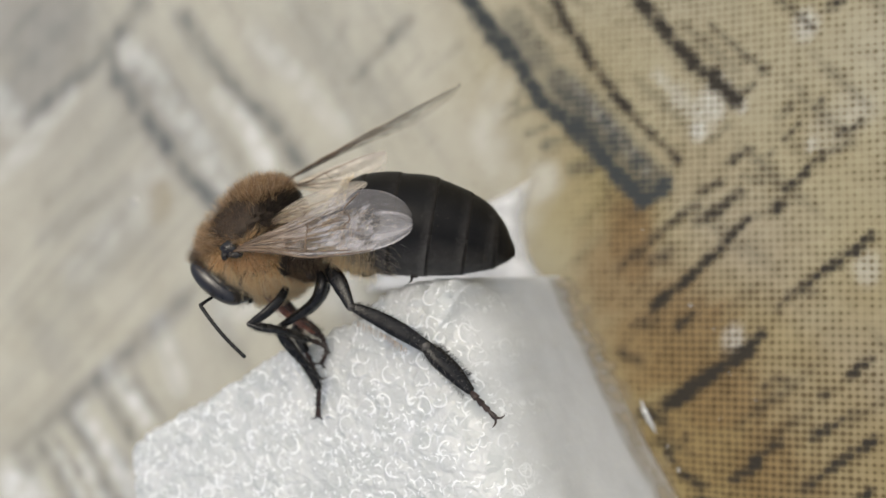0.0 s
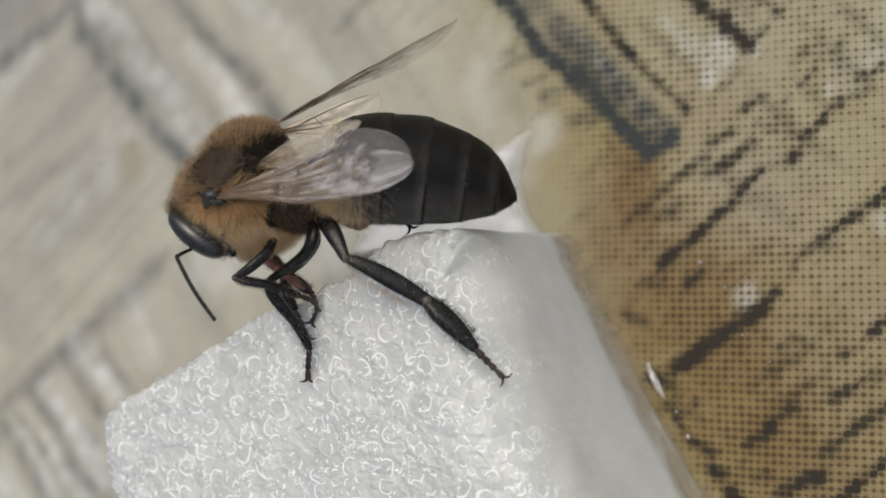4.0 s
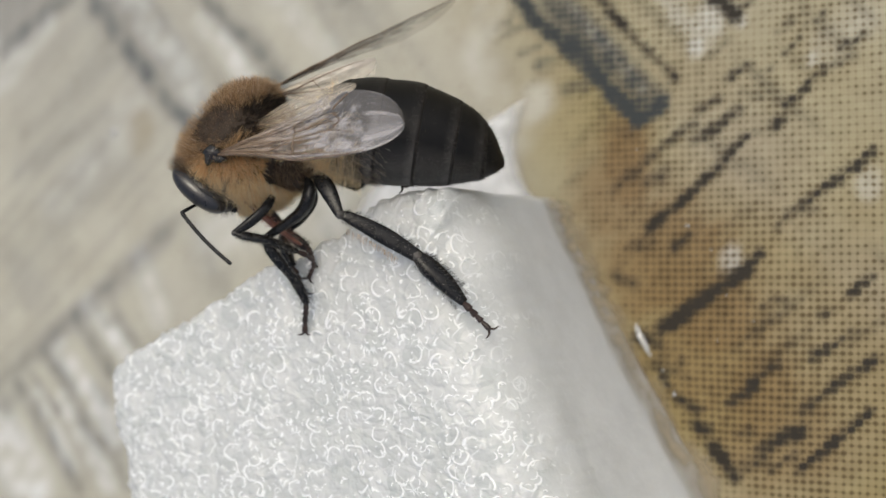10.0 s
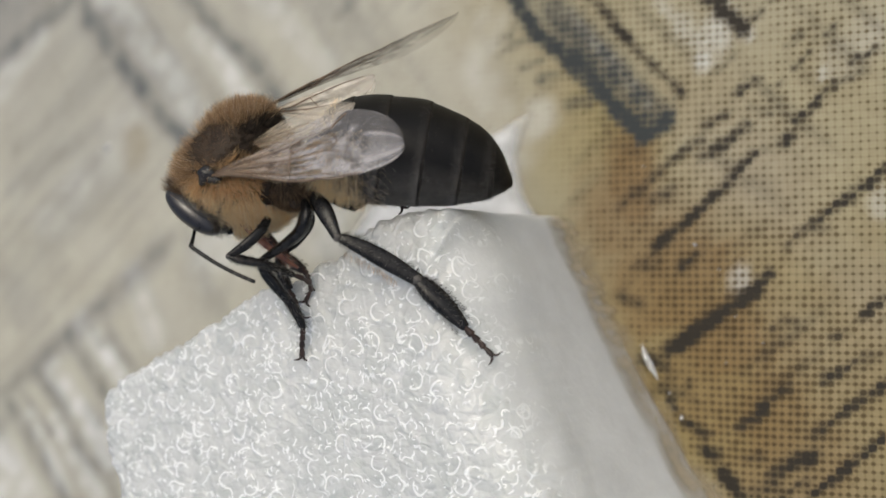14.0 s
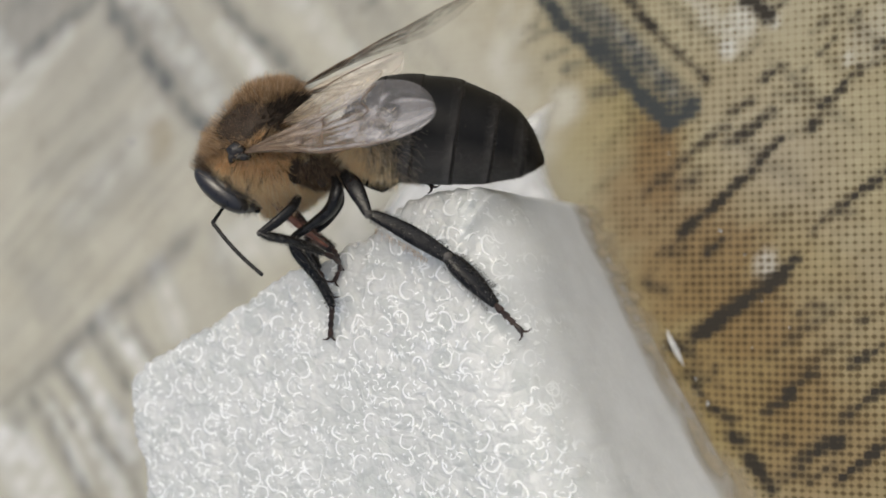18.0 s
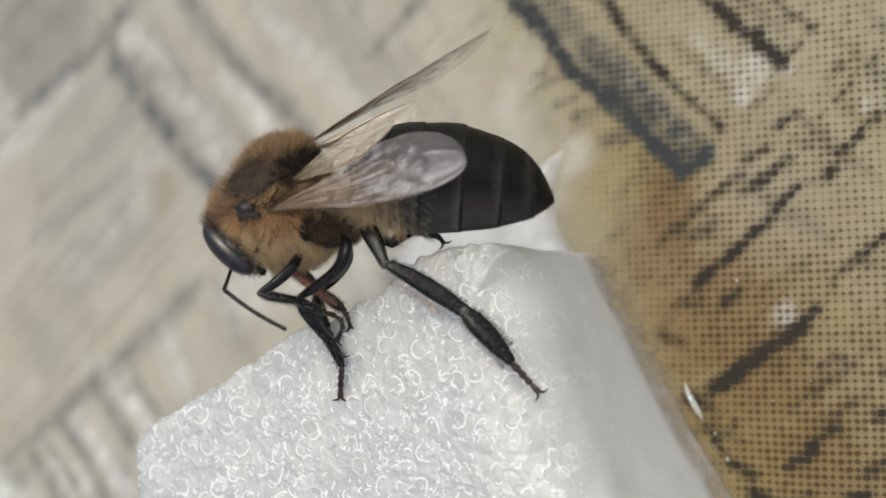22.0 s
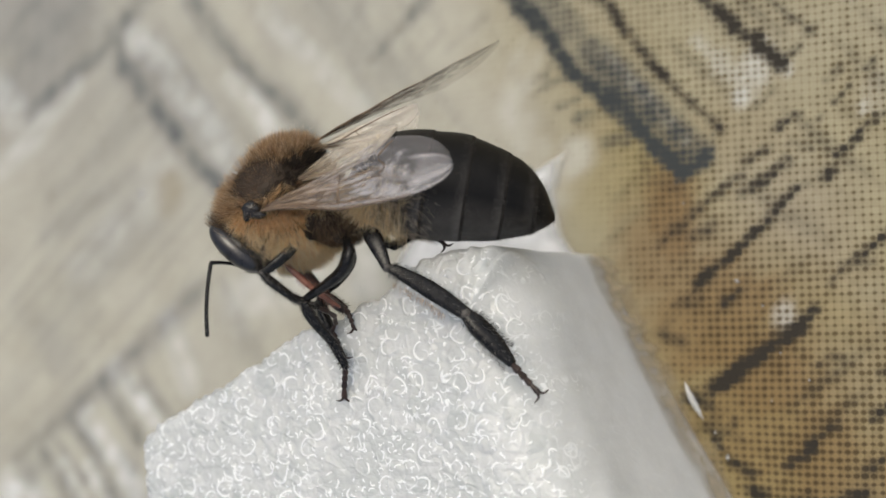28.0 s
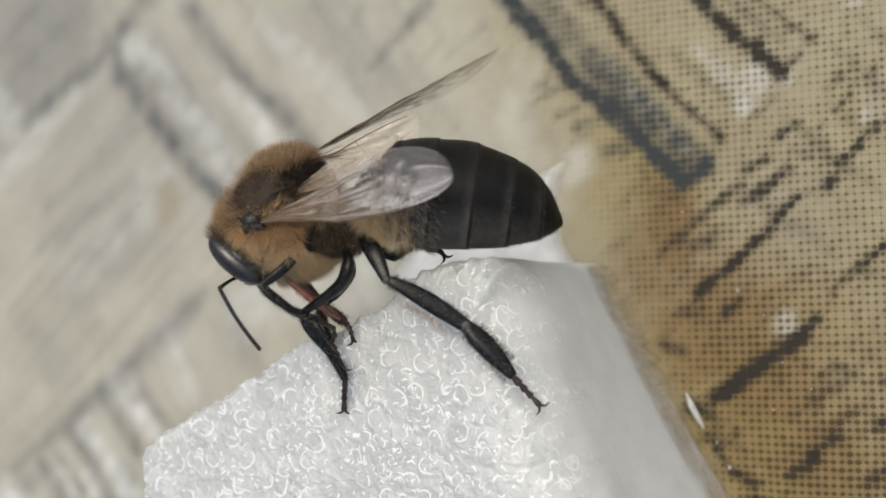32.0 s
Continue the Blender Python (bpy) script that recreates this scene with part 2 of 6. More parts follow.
    b.inputs["Subsurface Weight"].default_value = 0.6
    b.inputs["Subsurface Radius"].default_value = (0.0016, 0.0016, 0.0015)
    b.inputs["Subsurface Scale"].default_value = 1.0
    h = maths(nt, 'ADD', maths(nt, 'MULTIPLY', height, bubbly), maths(nt, 'MULTIPLY', n2, 0.16))
    h = maths(nt, 'ADD', h, maths(nt, 'MULTIPLY', n1, 0.5))
    bump(nt, b, h, 0.8, 0.00014)
    return m


def chitin_material(name, dark, light, rough=0.32, scale=900.0, stretch=(1, 1, 1), spec=0.4, relief=0.25):
    m, nt, b = material(name, rough, spec)
    mp = nt.nodes.new("ShaderNodeMapping")
    mp.inputs["Scale"].default_value = stretch
    nt.links.new(nt.nodes.new("ShaderNodeTexCoord").outputs["Object"], mp.inputs[0])
    n1 = noise_of(nt, scale, 4.0, 0.6, mp.outputs[0])
    n2 = noise_of(nt, scale * 9, 2.0, 0.5, mp.outputs[0])
    nt.links.new(ramp(nt, n1, ((0.35, dark), (0.75, light))), b.inputs["Base Color"])
    nt.links.new(maths(nt, 'MULTIPLY_ADD', n1, rough * 0.6, rough * 0.7), b.inputs["Roughness"])
    bump(nt, b, maths(nt, 'ADD', n1, n2), relief, 0.00003)
    return m


def hair_material(name, stops, rough=0.45):
    m, nt, b = material(name, rough, 0.35)
    g = nt.nodes.new("ShaderNodeNewGeometry")
    col = ramp(nt, g.outputs["Random Per Island"], stops)
    nt.links.new(col, b.inputs["Base Color"])
    tr = nt.nodes.new("ShaderNodeBsdfTranslucent")
    nt.links.new(col, tr.inputs[0])
    ms = nt.nodes.new("ShaderNodeMixShader")
    ms.inputs[0].default_value = 0.62
    nt.links.new(b.outputs[0], ms.inputs[1])
    nt.links.new(tr.outputs[0], ms.inputs[2])
    nt.links.new(ms.outputs[0], nt.nodes["Material Output"].inputs[0])
    return m


def wing_material(name, root_color, tip_color, root_alpha, tip_alpha, rough=0.27, crease_by=1.0):
    """A clear corrugated membrane: the attribute "span" runs from root to tip, "chord" from the front edge to the rear."""
    m, nt, b = material(name, rough, 0.5)
    co = nt.nodes.new("ShaderNodeTexCoord").outputs["Object"]
    fields = []
    for key in ("span", "chord"):
        at = nt.nodes.new("ShaderNodeAttribute")
        at.attribute_name = key
        fields.append(at.outputs["Fac"])
    span, chord = fields
    place = nt.nodes.new("ShaderNodeCombineXYZ")
    nt.links.new(maths(nt, 'MULTIPLY', span, 0.9), place.inputs[0])
    nt.links.new(maths(nt, 'MULTIPLY', chord, 5.0), place.inputs[1])
    pleat = noise_of(nt, 2.2, 2.0, 0.5, place.outputs[0])
    n1 = noise_of(nt, 900.0, 3.0, 0.5, co)
    inner = maths(nt, 'SUBTRACT', 1.0, maths(nt, 'MULTIPLY', span, 2.2), clamp=True)
    ridged = maths(nt, 'MULTIPLY', maths(nt, 'SUBTRACT', 0.72, span), 4.0, clamp=True)
    crease = nt.nodes.new("ShaderNodeCombineXYZ")
    nt.links.new(maths(nt, 'MULTIPLY_ADD', span, 5.0, maths(nt, 'MULTIPLY', chord, -2.0)), crease.inputs[0])
    nt.links.new(maths(nt, 'MULTIPLY_ADD', chord, 4.0, span), crease.inputs[1])
    fold = noise_of(nt, 1.9, 3.0, 0.6, crease.outputs[0])
    alpha = maths(nt, 'MULTIPLY_ADD', span, tip_alpha - root_alpha, root_alpha)
    streak = maths(nt, 'MULTIPLY', maths(nt, 'SUBTRACT', pleat, 0.49), maths(nt, 'MULTIPLY', ridged, 3.0 * crease_by))
    blotch = maths(nt, 'MULTIPLY', maths(nt, 'SUBTRACT', fold, 0.5), 1.5 * crease_by)
    front = maths(nt, 'MULTIPLY', maths(nt, 'SUBTRACT', 0.30, chord), maths(nt, 'MULTIPLY', span, 0.5))
    alpha = maths(nt, 'ADD', maths(nt, 'ADD', alpha, front), maths(nt, 'ADD', streak, blotch), clamp=True)
    rim = maths(nt, 'MULTIPLY', maths(nt, 'SUBTRACT', maths(nt, 'ABSOLUTE', maths(nt, 'SUBTRACT', chord, 0.5)), 0.455), 9.0, clamp=True)
    alpha = maths(nt, 'ADD', alpha, maths(nt, 'MULTIPLY', rim, 0.4))
    nt.links.new(maths(nt, 'MAXIMUM', maths(nt, 'MINIMUM', alpha, 0.66), 0.10), b.inputs["Alpha"])
    col = mix(nt, maths(nt, 'MULTIPLY', span, 2.0, clamp=True), root_color, tip_color)
    # brown streaks in the pleat valleys, which also stand for their shade
    dim = maths(nt, 'MULTIPLY', maths(nt, 'MULTIPLY_ADD', pleat, -4.0, 2.2, clamp=True), maths(nt, 'MULTIPLY_ADD', inner, 0.22 * crease_by, maths(nt, 'MULTIPLY', ridged, 0.30 * crease_by)))
    nt.links.new(mix(nt, dim, col, (0.14, 0.09, 0.06)), b.inputs["Base Color"])
    relief = maths(nt, 'ADD', maths(nt, 'MULTIPLY', pleat, maths(nt, 'MULTIPLY_ADD', ridged, 2.4, 0.6)), maths(nt, 'ADD', n1, fold))
    bump(nt, b, relief, 1.0, 0.00026 * crease_by)
    return m


WEAVE = 0.371
CLOTH = cloth_material()
FOAM = foam_material()
BLACK = chitin_material("black_chitin", (0.010, 0.009, 0.008), (0.028, 0.024, 0.020), 0.36)
LEG = chitin_material("leg_chitin", (0.005, 0.0047, 0.0047), (0.018, 0.017, 0.017), 0.22, 2600.0, spec=0.27, relief=0.35)
SCUTUM = chitin_material("scutum_chitin", (0.024, 0.016, 0.011), (0.060, 0.042, 0.029), 0.55, 1400.0, spec=0.16, relief=0.5)
# greyer than LEG: the pale highlights at the joints, put into the colour
JOINT = chitin_material("joint_highlight", (0.03, 0.028, 0.026), (0.11, 0.10, 0.092), 0.4, 2600.0, spec=0.35, relief=0.6)
REDLEG = chitin_material("reddish_chitin", (0.12, 0.042, 0.03), (0.36, 0.18, 0.125), 0.35, 1500.0)
EYE = chitin_material("eye_facets", (0.009, 0.007, 0.007), (0.020, 0.017, 0.017), 0.30, 6000.0, spec=0.72, relief=0.05)
GLOSS = chitin_material("polished_chitin", (0.008, 0.006, 0.005), (0.02, 0.015, 0.012), 0.13, 3000.0, spec=0.5, relief=0.15)
TERGITE = chitin_material("tergite_chitin", (0.005, 0.0047, 0.0046), (0.0105, 0.0098, 0.0094), 0.44, 1100.0, spec=0.13)
tnt = TERGITE.node_tree
tb = tnt.nodes["Principled BSDF"]
pale_rim = tnt.nodes.new("ShaderNodeAttribute")
pale_rim.attribute_name = "rim"
plain = tb.inputs["Base Color"].links[0].from_socket
tnt.links.new(mix(tnt, maths(tnt, 'MULTIPLY', pale_rim.outputs["Fac"], maths(tnt, 'MULTIPLY_ADD', noise_of(tnt, 2400.0, 3.0), 0.9, 0.45), clamp=True), plain, (0.094, 0.086, 0.079)), tb.inputs["Base Color"])
BAND = chitin_material("tergite_rim", (0.0085, 0.0075, 0.007), (0.019, 0.016, 0.0135), 0.55, 1500.0, spec=0.14)
TAN_HAIR = hair_material("tan_hair", ((0.0, (0.17, 0.105, 0.054)), (0.5, (0.52, 0.35, 0.20)), (1.0, (0.86, 0.69, 0.47))))
GOLD_HAIR = hair_material("golden_hair", ((0.0, (0.56, 0.34, 0.16)), (0.5, (0.88, 0.64, 0.36)), (1.0, (0.97, 0.86, 0.63))))
CREAM_HAIR = hair_material("cream_hair", ((0.0, (0.82, 0.62, 0.37)), (0.6, (0.97, 0.84, 0.58)), (1.0, (0.99, 0.94, 0.80))))
PALE_HAIR = hair_material("pale_hair", ((0.0, (0.36, 0.29, 0.215)), (0.6, (0.62, 0.53, 0.42)), (1.0, (0.82, 0.76, 0.66))))
FUZZ = hair_material("leg_down", ((0.0, (0.02, 0.018, 0.017)), (0.6, (0.14, 0.13, 0.118)), (1.0, (0.50, 0.46, 0.41))))
GREY_HAIR = hair_material("grey_hair", ((0.0, (0.058, 0.054, 0.050)), (1.0, (0.20, 0.188, 0.175))))
CHEEK_HAIR = hair_material("cheek_down", ((0.0, (0.13, 0.115, 0.10)), (1.0, (0.46, 0.42, 0.36))))
UMBER_HAIR = hair_material("umber_hair", ((0.0, (0.075, 0.053, 0.037)), (0.6, (0.23, 0.158, 0.102)), (1.0, (0.50, 0.385, 0.27))))
DARK_HAIR = hair_material("dark_hair", ((0.0, (0.013, 0.011, 0.0095)), (0.7, (0.065, 0.051, 0.039)), (1.0, (0.17, 0.132, 0.095))))
# One membrane in four colours: the sky that each wing reflects is coloured in.
WING = wing_material("wing_membrane", (0.58, 0.44, 0.325), (0.48, 0.455, 0.46), 0.42, 0.25)
# WING again in darker browns, for the far wing's edge-on look
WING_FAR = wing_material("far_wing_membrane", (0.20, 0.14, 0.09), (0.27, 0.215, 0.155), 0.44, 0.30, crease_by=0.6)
WING_NEAR_HIND = wing_material("near_hind_wing_membrane", (0.42, 0.34, 0.24), (0.50, 0.44, 0.36), 0.52, 0.48, crease_by=0.5)
CLAW = chitin_material("tarsus_chitin", (0.014, 0.008, 0.006), (0.050, 0.026, 0.019), 0.38, 1500.0)
WING_HIND = wing_material("hind_wing_membrane", (0.72, 0.62, 0.50), (0.86, 0.79, 0.70), 0.46, 0.50, crease_by=0.25)
VEIN = chitin_material("wing_vein", (0.085, 0.055, 0.034), (0.19, 0.13, 0.085), 0.35, 1500.0)
DROP, dnt, db = material("clear_resin", 0.05, 0.6, (0.95, 0.95, 0.93))
db.inputs["Transmission Weight"].default_value = 0.75
db.inputs["IOR"].default_value = 1.4
FRINGE, fnt, fb = material("melted_foam_foot", 0.45, 0.3, (0.36, 0.30, 0.205))
fco = fnt.nodes.new("ShaderNodeTexCoord").outputs["Object"]
fade = fnt.nodes.new("ShaderNodeAttribute")
fade.attribute_name = "fade"
fnt.links.new(maths(fnt, 'MULTIPLY', fade.outputs["Fac"], maths(fnt, 'MULTIPLY_ADD', noise_of(fnt, 420.0, 4.0, 0.6, fco), 1.7, -0.10, clamp=True), clamp=True), fb.inputs["Alpha"])
bump(fnt, fb, noise_of(fnt, 900.0, 3.0, 0.6, fco), 0.3, 0.0001)
PAPER, pnt, pb = material("white_paper", 0.6, 0.3, (0.66, 0.655, 0.645))
frayed = pnt.nodes.new("ShaderNodeAttribute")
frayed.attribute_name = "fade"
pnt.links.new(maths(pnt, 'MULTIPLY', frayed.outputs["Fac"], maths(pnt, 'MULTIPLY_ADD', noise_of(pnt, 500.0, 4.0), 0.9, 0.5), clamp=True), pb.inputs["Alpha"])
bump(pnt, pb, noise_of(pnt, 900.0, 4.0), 0.3, 0.0001)
SOIL, snt, sb = material("ground_concrete", 0.85, 0.2)
snt.links.new(ramp(snt, noise_of(snt, 9.0, 6.0), ((0.3, (0.26, 0.25, 0.23)), (0.7, (0.36, 0.35, 0.32)))), sb.inputs["Base Color"])
bump(snt, sb, noise_of(snt, 120.0, 5.0), 0.4, 0.002)


# ---- mesh helpers (all lengths in millimetres) ----
def mesh_object(name, verts, faces, mat, parent=None, label="", at=(0, 0, 0), smooth=True):
    me = bpy.data.meshes.new(name)
    v = (np.asarray(verts, float) - np.asarray(at, float)) * MM
    me.from_pydata(v.tolist(), [], faces)
    if smooth:
        me.polygons.foreach_set("use_smooth", [True] * len(me.polygons))
    me.materials.append(mat)
    me.update()
    ob = new(name, me)
    ob.location = Vector(at) * MM
    if parent is not None:
        ob.parent = parent
        if parent.get("pivot") is not None:
            ob.location = (Vector(at) - Vector(parent["pivot"])) * MM
    if label:
        ob["label"] = label
    return ob


def smooth_line(points, n):
    """Catmull-Rom through the points, n samples."""
    p = np.asarray(points, float)
    p = np.vstack([2 * p[0] - p[1], p, 2 * p[-1] - p[-2]])
    s = np.linspace(0, len(p) - 3, n)
    i = np.minimum(s.astype(int), len(p) - 4)
    f = (s - i)[:, None]
    a, b, c, d = p[i], p[i + 1], p[i + 2], p[i + 3]
    return 0.5 * (2 * b + (c - a) * f + (2 * a - 5 * b + 4 * c - d) * f ** 2 + (3 * b - a - 3 * c + d) * f ** 3)


def tube(points, radii, n=24, sides=12, flat=(1.0, 1.0), side=(0, 0, 1), rough=0.0, seed=0, ridge=0.0):
    """A tapered tube with closed ends; flat scales its two cross axes, the second along side."""
    rng = np.random.default_rng(seed)
    c = smooth_line(points, n)
    r = smooth_line(np.asarray(radii, float)[:, None], n)[:, 0]
    t = np.gradient(c, axis=0)
    t /= np.linalg.norm(t, axis=1)[:, None] + 1e-9
    s = np.asarray(side, float)
    w = s - t * (t @ s)[:, None]
    w /= np.linalg.norm(w, axis=1)[:, None] + 1e-9
    v = np.cross(w, t)
    ang = np.linspace(0, 2 * np.pi, sides, endpoint=False)
    ring = (v[:, None] * np.cos(ang)[None, :, None] * flat[0] + w[:, None] * np.sin(ang)[None, :, None] * flat[1])
    jit = 1 + rough * rng.normal(size=(n, sides, 1)) + ridge * np.cos(3 * ang + 0.9 + seed)[None, :, None]
    pts = (c[:, None] + ring * r[:, None, None] * jit).reshape(-1, 3)
    faces = [(i * sides + j, i * sides + (j + 1) % sides, (i + 1) * sides + (j + 1) % sides, (i + 1) * sides + j)
             for i in range(n - 1) for j in range(sides)]
    verts = np.vstack([pts, c[:1] - t[:1] * r[0] * 0.5, c[-1:] + t[-1:] * r[-1] * 0.5])
    a, b = n * sides, n * sides + 1
    faces += [(a, (j + 1) % sides, j) for j in range(sides)]
    faces += [(b, (n - 1) * sides + j, (n - 1) * sides + (j + 1) % sides) for j in range(sides)]
    return verts, faces


def joined(pieces):
    verts, faces, k = [], [], 0
    for v, f in pieces:
        verts.append(np.asarray(v, float))
        faces += [tuple(i + k for i in q) for q in f]
        k += len(v)
    return np.vstack(verts), faces


def hairs(roots, ways, lengths, thick, rng, bend=0.25, sag=(0, 0, 0), tufts=0):
    """Thin tapered hairs, each three-sided with a bend in the middle."""
    roots, ways = np.asarray(roots, float), np.asarray(ways, float)
    k = len(roots)
    ways = ways / (np.linalg.norm(ways, axis=1)[:, None] + 1e-9)
    ref = rng.normal(size=(k, 3))
    a = np.cross(ways, ref)
    a /= np.linalg.norm(a, axis=1)[:, None] + 1e-9
    b = np.cross(ways, a)
    lengths = np.broadcast_to(lengths, (k,))[:, None]
    mid = roots + ways * lengths * 0.55
    tip = roots + ways * lengths + a * lengths * bend * rng.normal(size=(k, 1)) * 0.6 + np.asarray(sag) * lengths
    if tufts:
        lead = rng.integers(0, k, tufts)
        mine = np.argmin(((roots[:, None] - roots[lead][None]) ** 2).sum(-1), axis=1)
        pull = rng.uniform(0.25, 0.65, (k, 1))
        tip = tip + (tip[lead][mine] - tip) * pull
        mid = mid + (mid[lead][mine] - mid) * pull * 0.35
    out = []
    for c, s in ((roots, 1.0), (mid, 0.75)):
        for q in range(3):
            g = 2 * np.pi * q / 3
            out.append(c + (a * np.cos(g) + b * np.sin(g)) * thick * s)
    verts = np.stack(out + [tip], 1).reshape(-1, 3)
    one = [(q, (q + 1) % 3, 3 + (q + 1) % 3, 3 + q) for q in range(3)], [(3 + q, 3 + (q + 1) % 3, 6) for q in range(3)]
    start = (np.arange(k) * 7)[:, None, None]
    faces = (start + np.array(one[0])[None]).reshape(-1, 4).tolist() + (start + np.array(one[1])[None]).reshape(-1, 3).tolist()
    return verts, faces


def cells(x, y, pitch, rng_seed, jitter=0.9):
    """Distances to the nearest and second nearest of a jittered lattice's points, and a random number for the nearest."""
    rng = np.random.default_rng(rng_seed)
    n = 128
    jx, jy, rnd = rng.random((n, n)), rng.random((n, n)), rng.random((n, n))
    gx, gy = np.floor(x / pitch).astype(int), np.floor(y / pitch).astype(int)
    f1, f2, who = np.full(x.shape, 9e9), np.full(x.shape, 9e9), np.zeros(x.shape)
    for dx in (-2, -1, 0, 1, 2):
        for dy in (-2, -1, 0, 1, 2):
            i, j = (gx + dx) % n, (gy + dy) % n
            px = (gx + dx + 0.5 + jitter * (jx[i, j] - 0.5)) * pitch
            py = (gy + dy + 0.5 + jitter * (jy[i, j] - 0.5)) * pitch
            d = np.hypot(x - px, y - py) * (0.75 + 0.5 * rnd[i, j])
            closer = d < f1
            f2 = np.where(closer, f1, np.minimum(f2, d))
            who = np.where(closer, rnd[i, j], who)
            f1 = np.where(closer, d, f1)
    return f1, f2, who


def wavy(x, y, scale, seed):
    """Smooth noise from a few crossed sines, about -1 to 1."""
    rng = np.random.default_rng(seed)
    out = np.zeros_like(x)
    for k in range(7):
        a, ph = rng.random() * 6.283, rng.random() * 6.283
        s = scale * (0.6 + 1.4 * rng.random())
        out += np.sin((x * np.cos(a) + y * np.sin(a)) * 6.283 / s + ph)
    return out / 3.2


# ---- the tablecloth and what it lies on ----
STROKES_BLUE_NEAR = (
    (.84, 0.68, (1.6, 16.7), (2.3, 15.4), (3.1, 14.0), (5.0, 12.5), (6.6, 10.7), (8.1, 9.0), (9.1, 8.1)),
    (.84, 0.75, (-1.9, 20.9), (0.1, 18.2), (1.7, 16.4)),
    (.8, 0.57, (9.0, 8.0), (9.7, 8.4), (10.3, 8.9)),
    (.56, 1.33, (4.2, 14.9), (6.3, 12.6), (8.2, 10.5), (9.6, 9.1)),
    (.5, 0.76, (4.7, 13.6), (6.3, 12.0), (8.1, 9.9)),
    (.38, 1.15, (1.4, 18.6), (3.3, 16.1)),
    (.30, 0.31, (1.9, 14.5), (1.6, 13.3)),
    (.34, 0.31, (2.6, 13.7), (1.1, 13.0)),
    (.34, 0.28, (3.4, 12.5), (2.3, 12.0)),
    (.38, 0.30, (4.2, 11.7), (3.2, 11.4)),
    (.3, 0.31, (1.5, 13.9), (1.0, 13.7)),
    (.36, 0.47, (5.0, 10.0), (6.1, 10.1)),
)
STROKES_DARK_NEAR_A = (
    (.35, 0.35, (5.8, 14.7), (6.8, 12.7)),
    (.3, 0.35, (7.0, 8.8), (7.3, 7.7)),
    (.3, 0.40, (7.9, 7.6), (8.7, 7.2)),
    (.75, 0.37, (4.0, 19.6), (5.0, 17.7), (6.3, 15.6)),
    (.75, 0.34, (6.7, 15.1), (7.8, 13.6), (9.3, 11.9), (11.0, 10.1)),
    (.92, 0.46, (8.9, 19.0), (10.4, 17.0), (12.5, 14.7), (14.0, 13.1)),
    (.92, 0.48, (12.8, 14.7), (13.6, 13.6), (14.0, 13.0)),
    (.5, 0.27, (14.1, 13.2), (14.9, 13.8)),
    (.55, 0.26, (12.7, 17.4), (14.0, 16.0), (15.5, 14.5)),
    (.6, 0.32, (18.8, 17.5), (19.4, 17.8)),
    (.5, 0.27, (16.5, 18.1), (18.0, 16.5)),
    (.85, 0.34, (9.7, 2.4), (10.6, 3.2), (11.9, 4.2), (13.5, 5.8), (14.6, 6.8)),
)
STROKES_DARK_NEAR_B = (
    (.40, 0.27, (14.6, 6.8), (15.3, 7.1)),
    (.62, 0.48, (15.9, 7.3), (16.4, 7.8)),
    (.82, 0.31, (16.4, 8.4), (17.2, 8.8), (17.7, 9.5), (18.3, 10.0)),
    (.40, 0.25, (18.3, 10.0), (19.7, 10.6)),
    (.58, 0.23, (19.1, 11.0), (20.2, 11.5)),
    (.50, 0.35, (7.7, 4.5), (9.3, 5.7), (9.8, 6.1)),
    (.45, 0.51, (9.6, 4.8), (10.4, 5.2)),
    (.55, 0.25, (9.8, 6.3), (11.0, 7.1), (12.0, 7.7)),
    (.64, 0.33, (11.9, 6.8), (13.3, 7.5), (14.2, 8.3)),
    (.60, 0.30, (12.3, 8.4), (13.0, 8.8)),
    (.60, 0.27, (13.8, 9.9), (14.9, 10.6)),
    (.42, 0.24, (14.3, 9.2), (15.5, 8.8)),
)
STROKES_DARK_NEAR_C = (
    (.45, 0.24, (15.2, 10.0), (16.0, 10.3)),
    (.33, 0.24, (12.7, 11.1), (13.6, 11.8)),
    (.45, 0.21, (16.2, 12.1), (16.8, 12.5)),
    (.50, 0.21, (16.5, 11.0), (17.4, 11.7)),
    (.55, 0.23, (17.6, 12.2), (18.5, 12.8)),
    (.65, 0.31, (17.2, 3.2), (18.0, 3.9), (18.9, 4.5), (19.9, 5.3), (20.6, 5.9)),
    (.48, 0.27, (16.0, 2.2), (16.7, 2.9)),
    (.42, 0.26, (16.5, 3.1), (17.9, 3.1)),
    (.40, 0.21, (18.9, 4.9), (19.6, 5.2)),
    (.55, 0.28, (10.9, 1.3), (12.0, 2.2)),
    (.48, 0.41, (8.7, 1.4), (9.6, 1.7)),
    (.60, 0.41, (7.8, -0.2), (8.8, -0.5)),
)
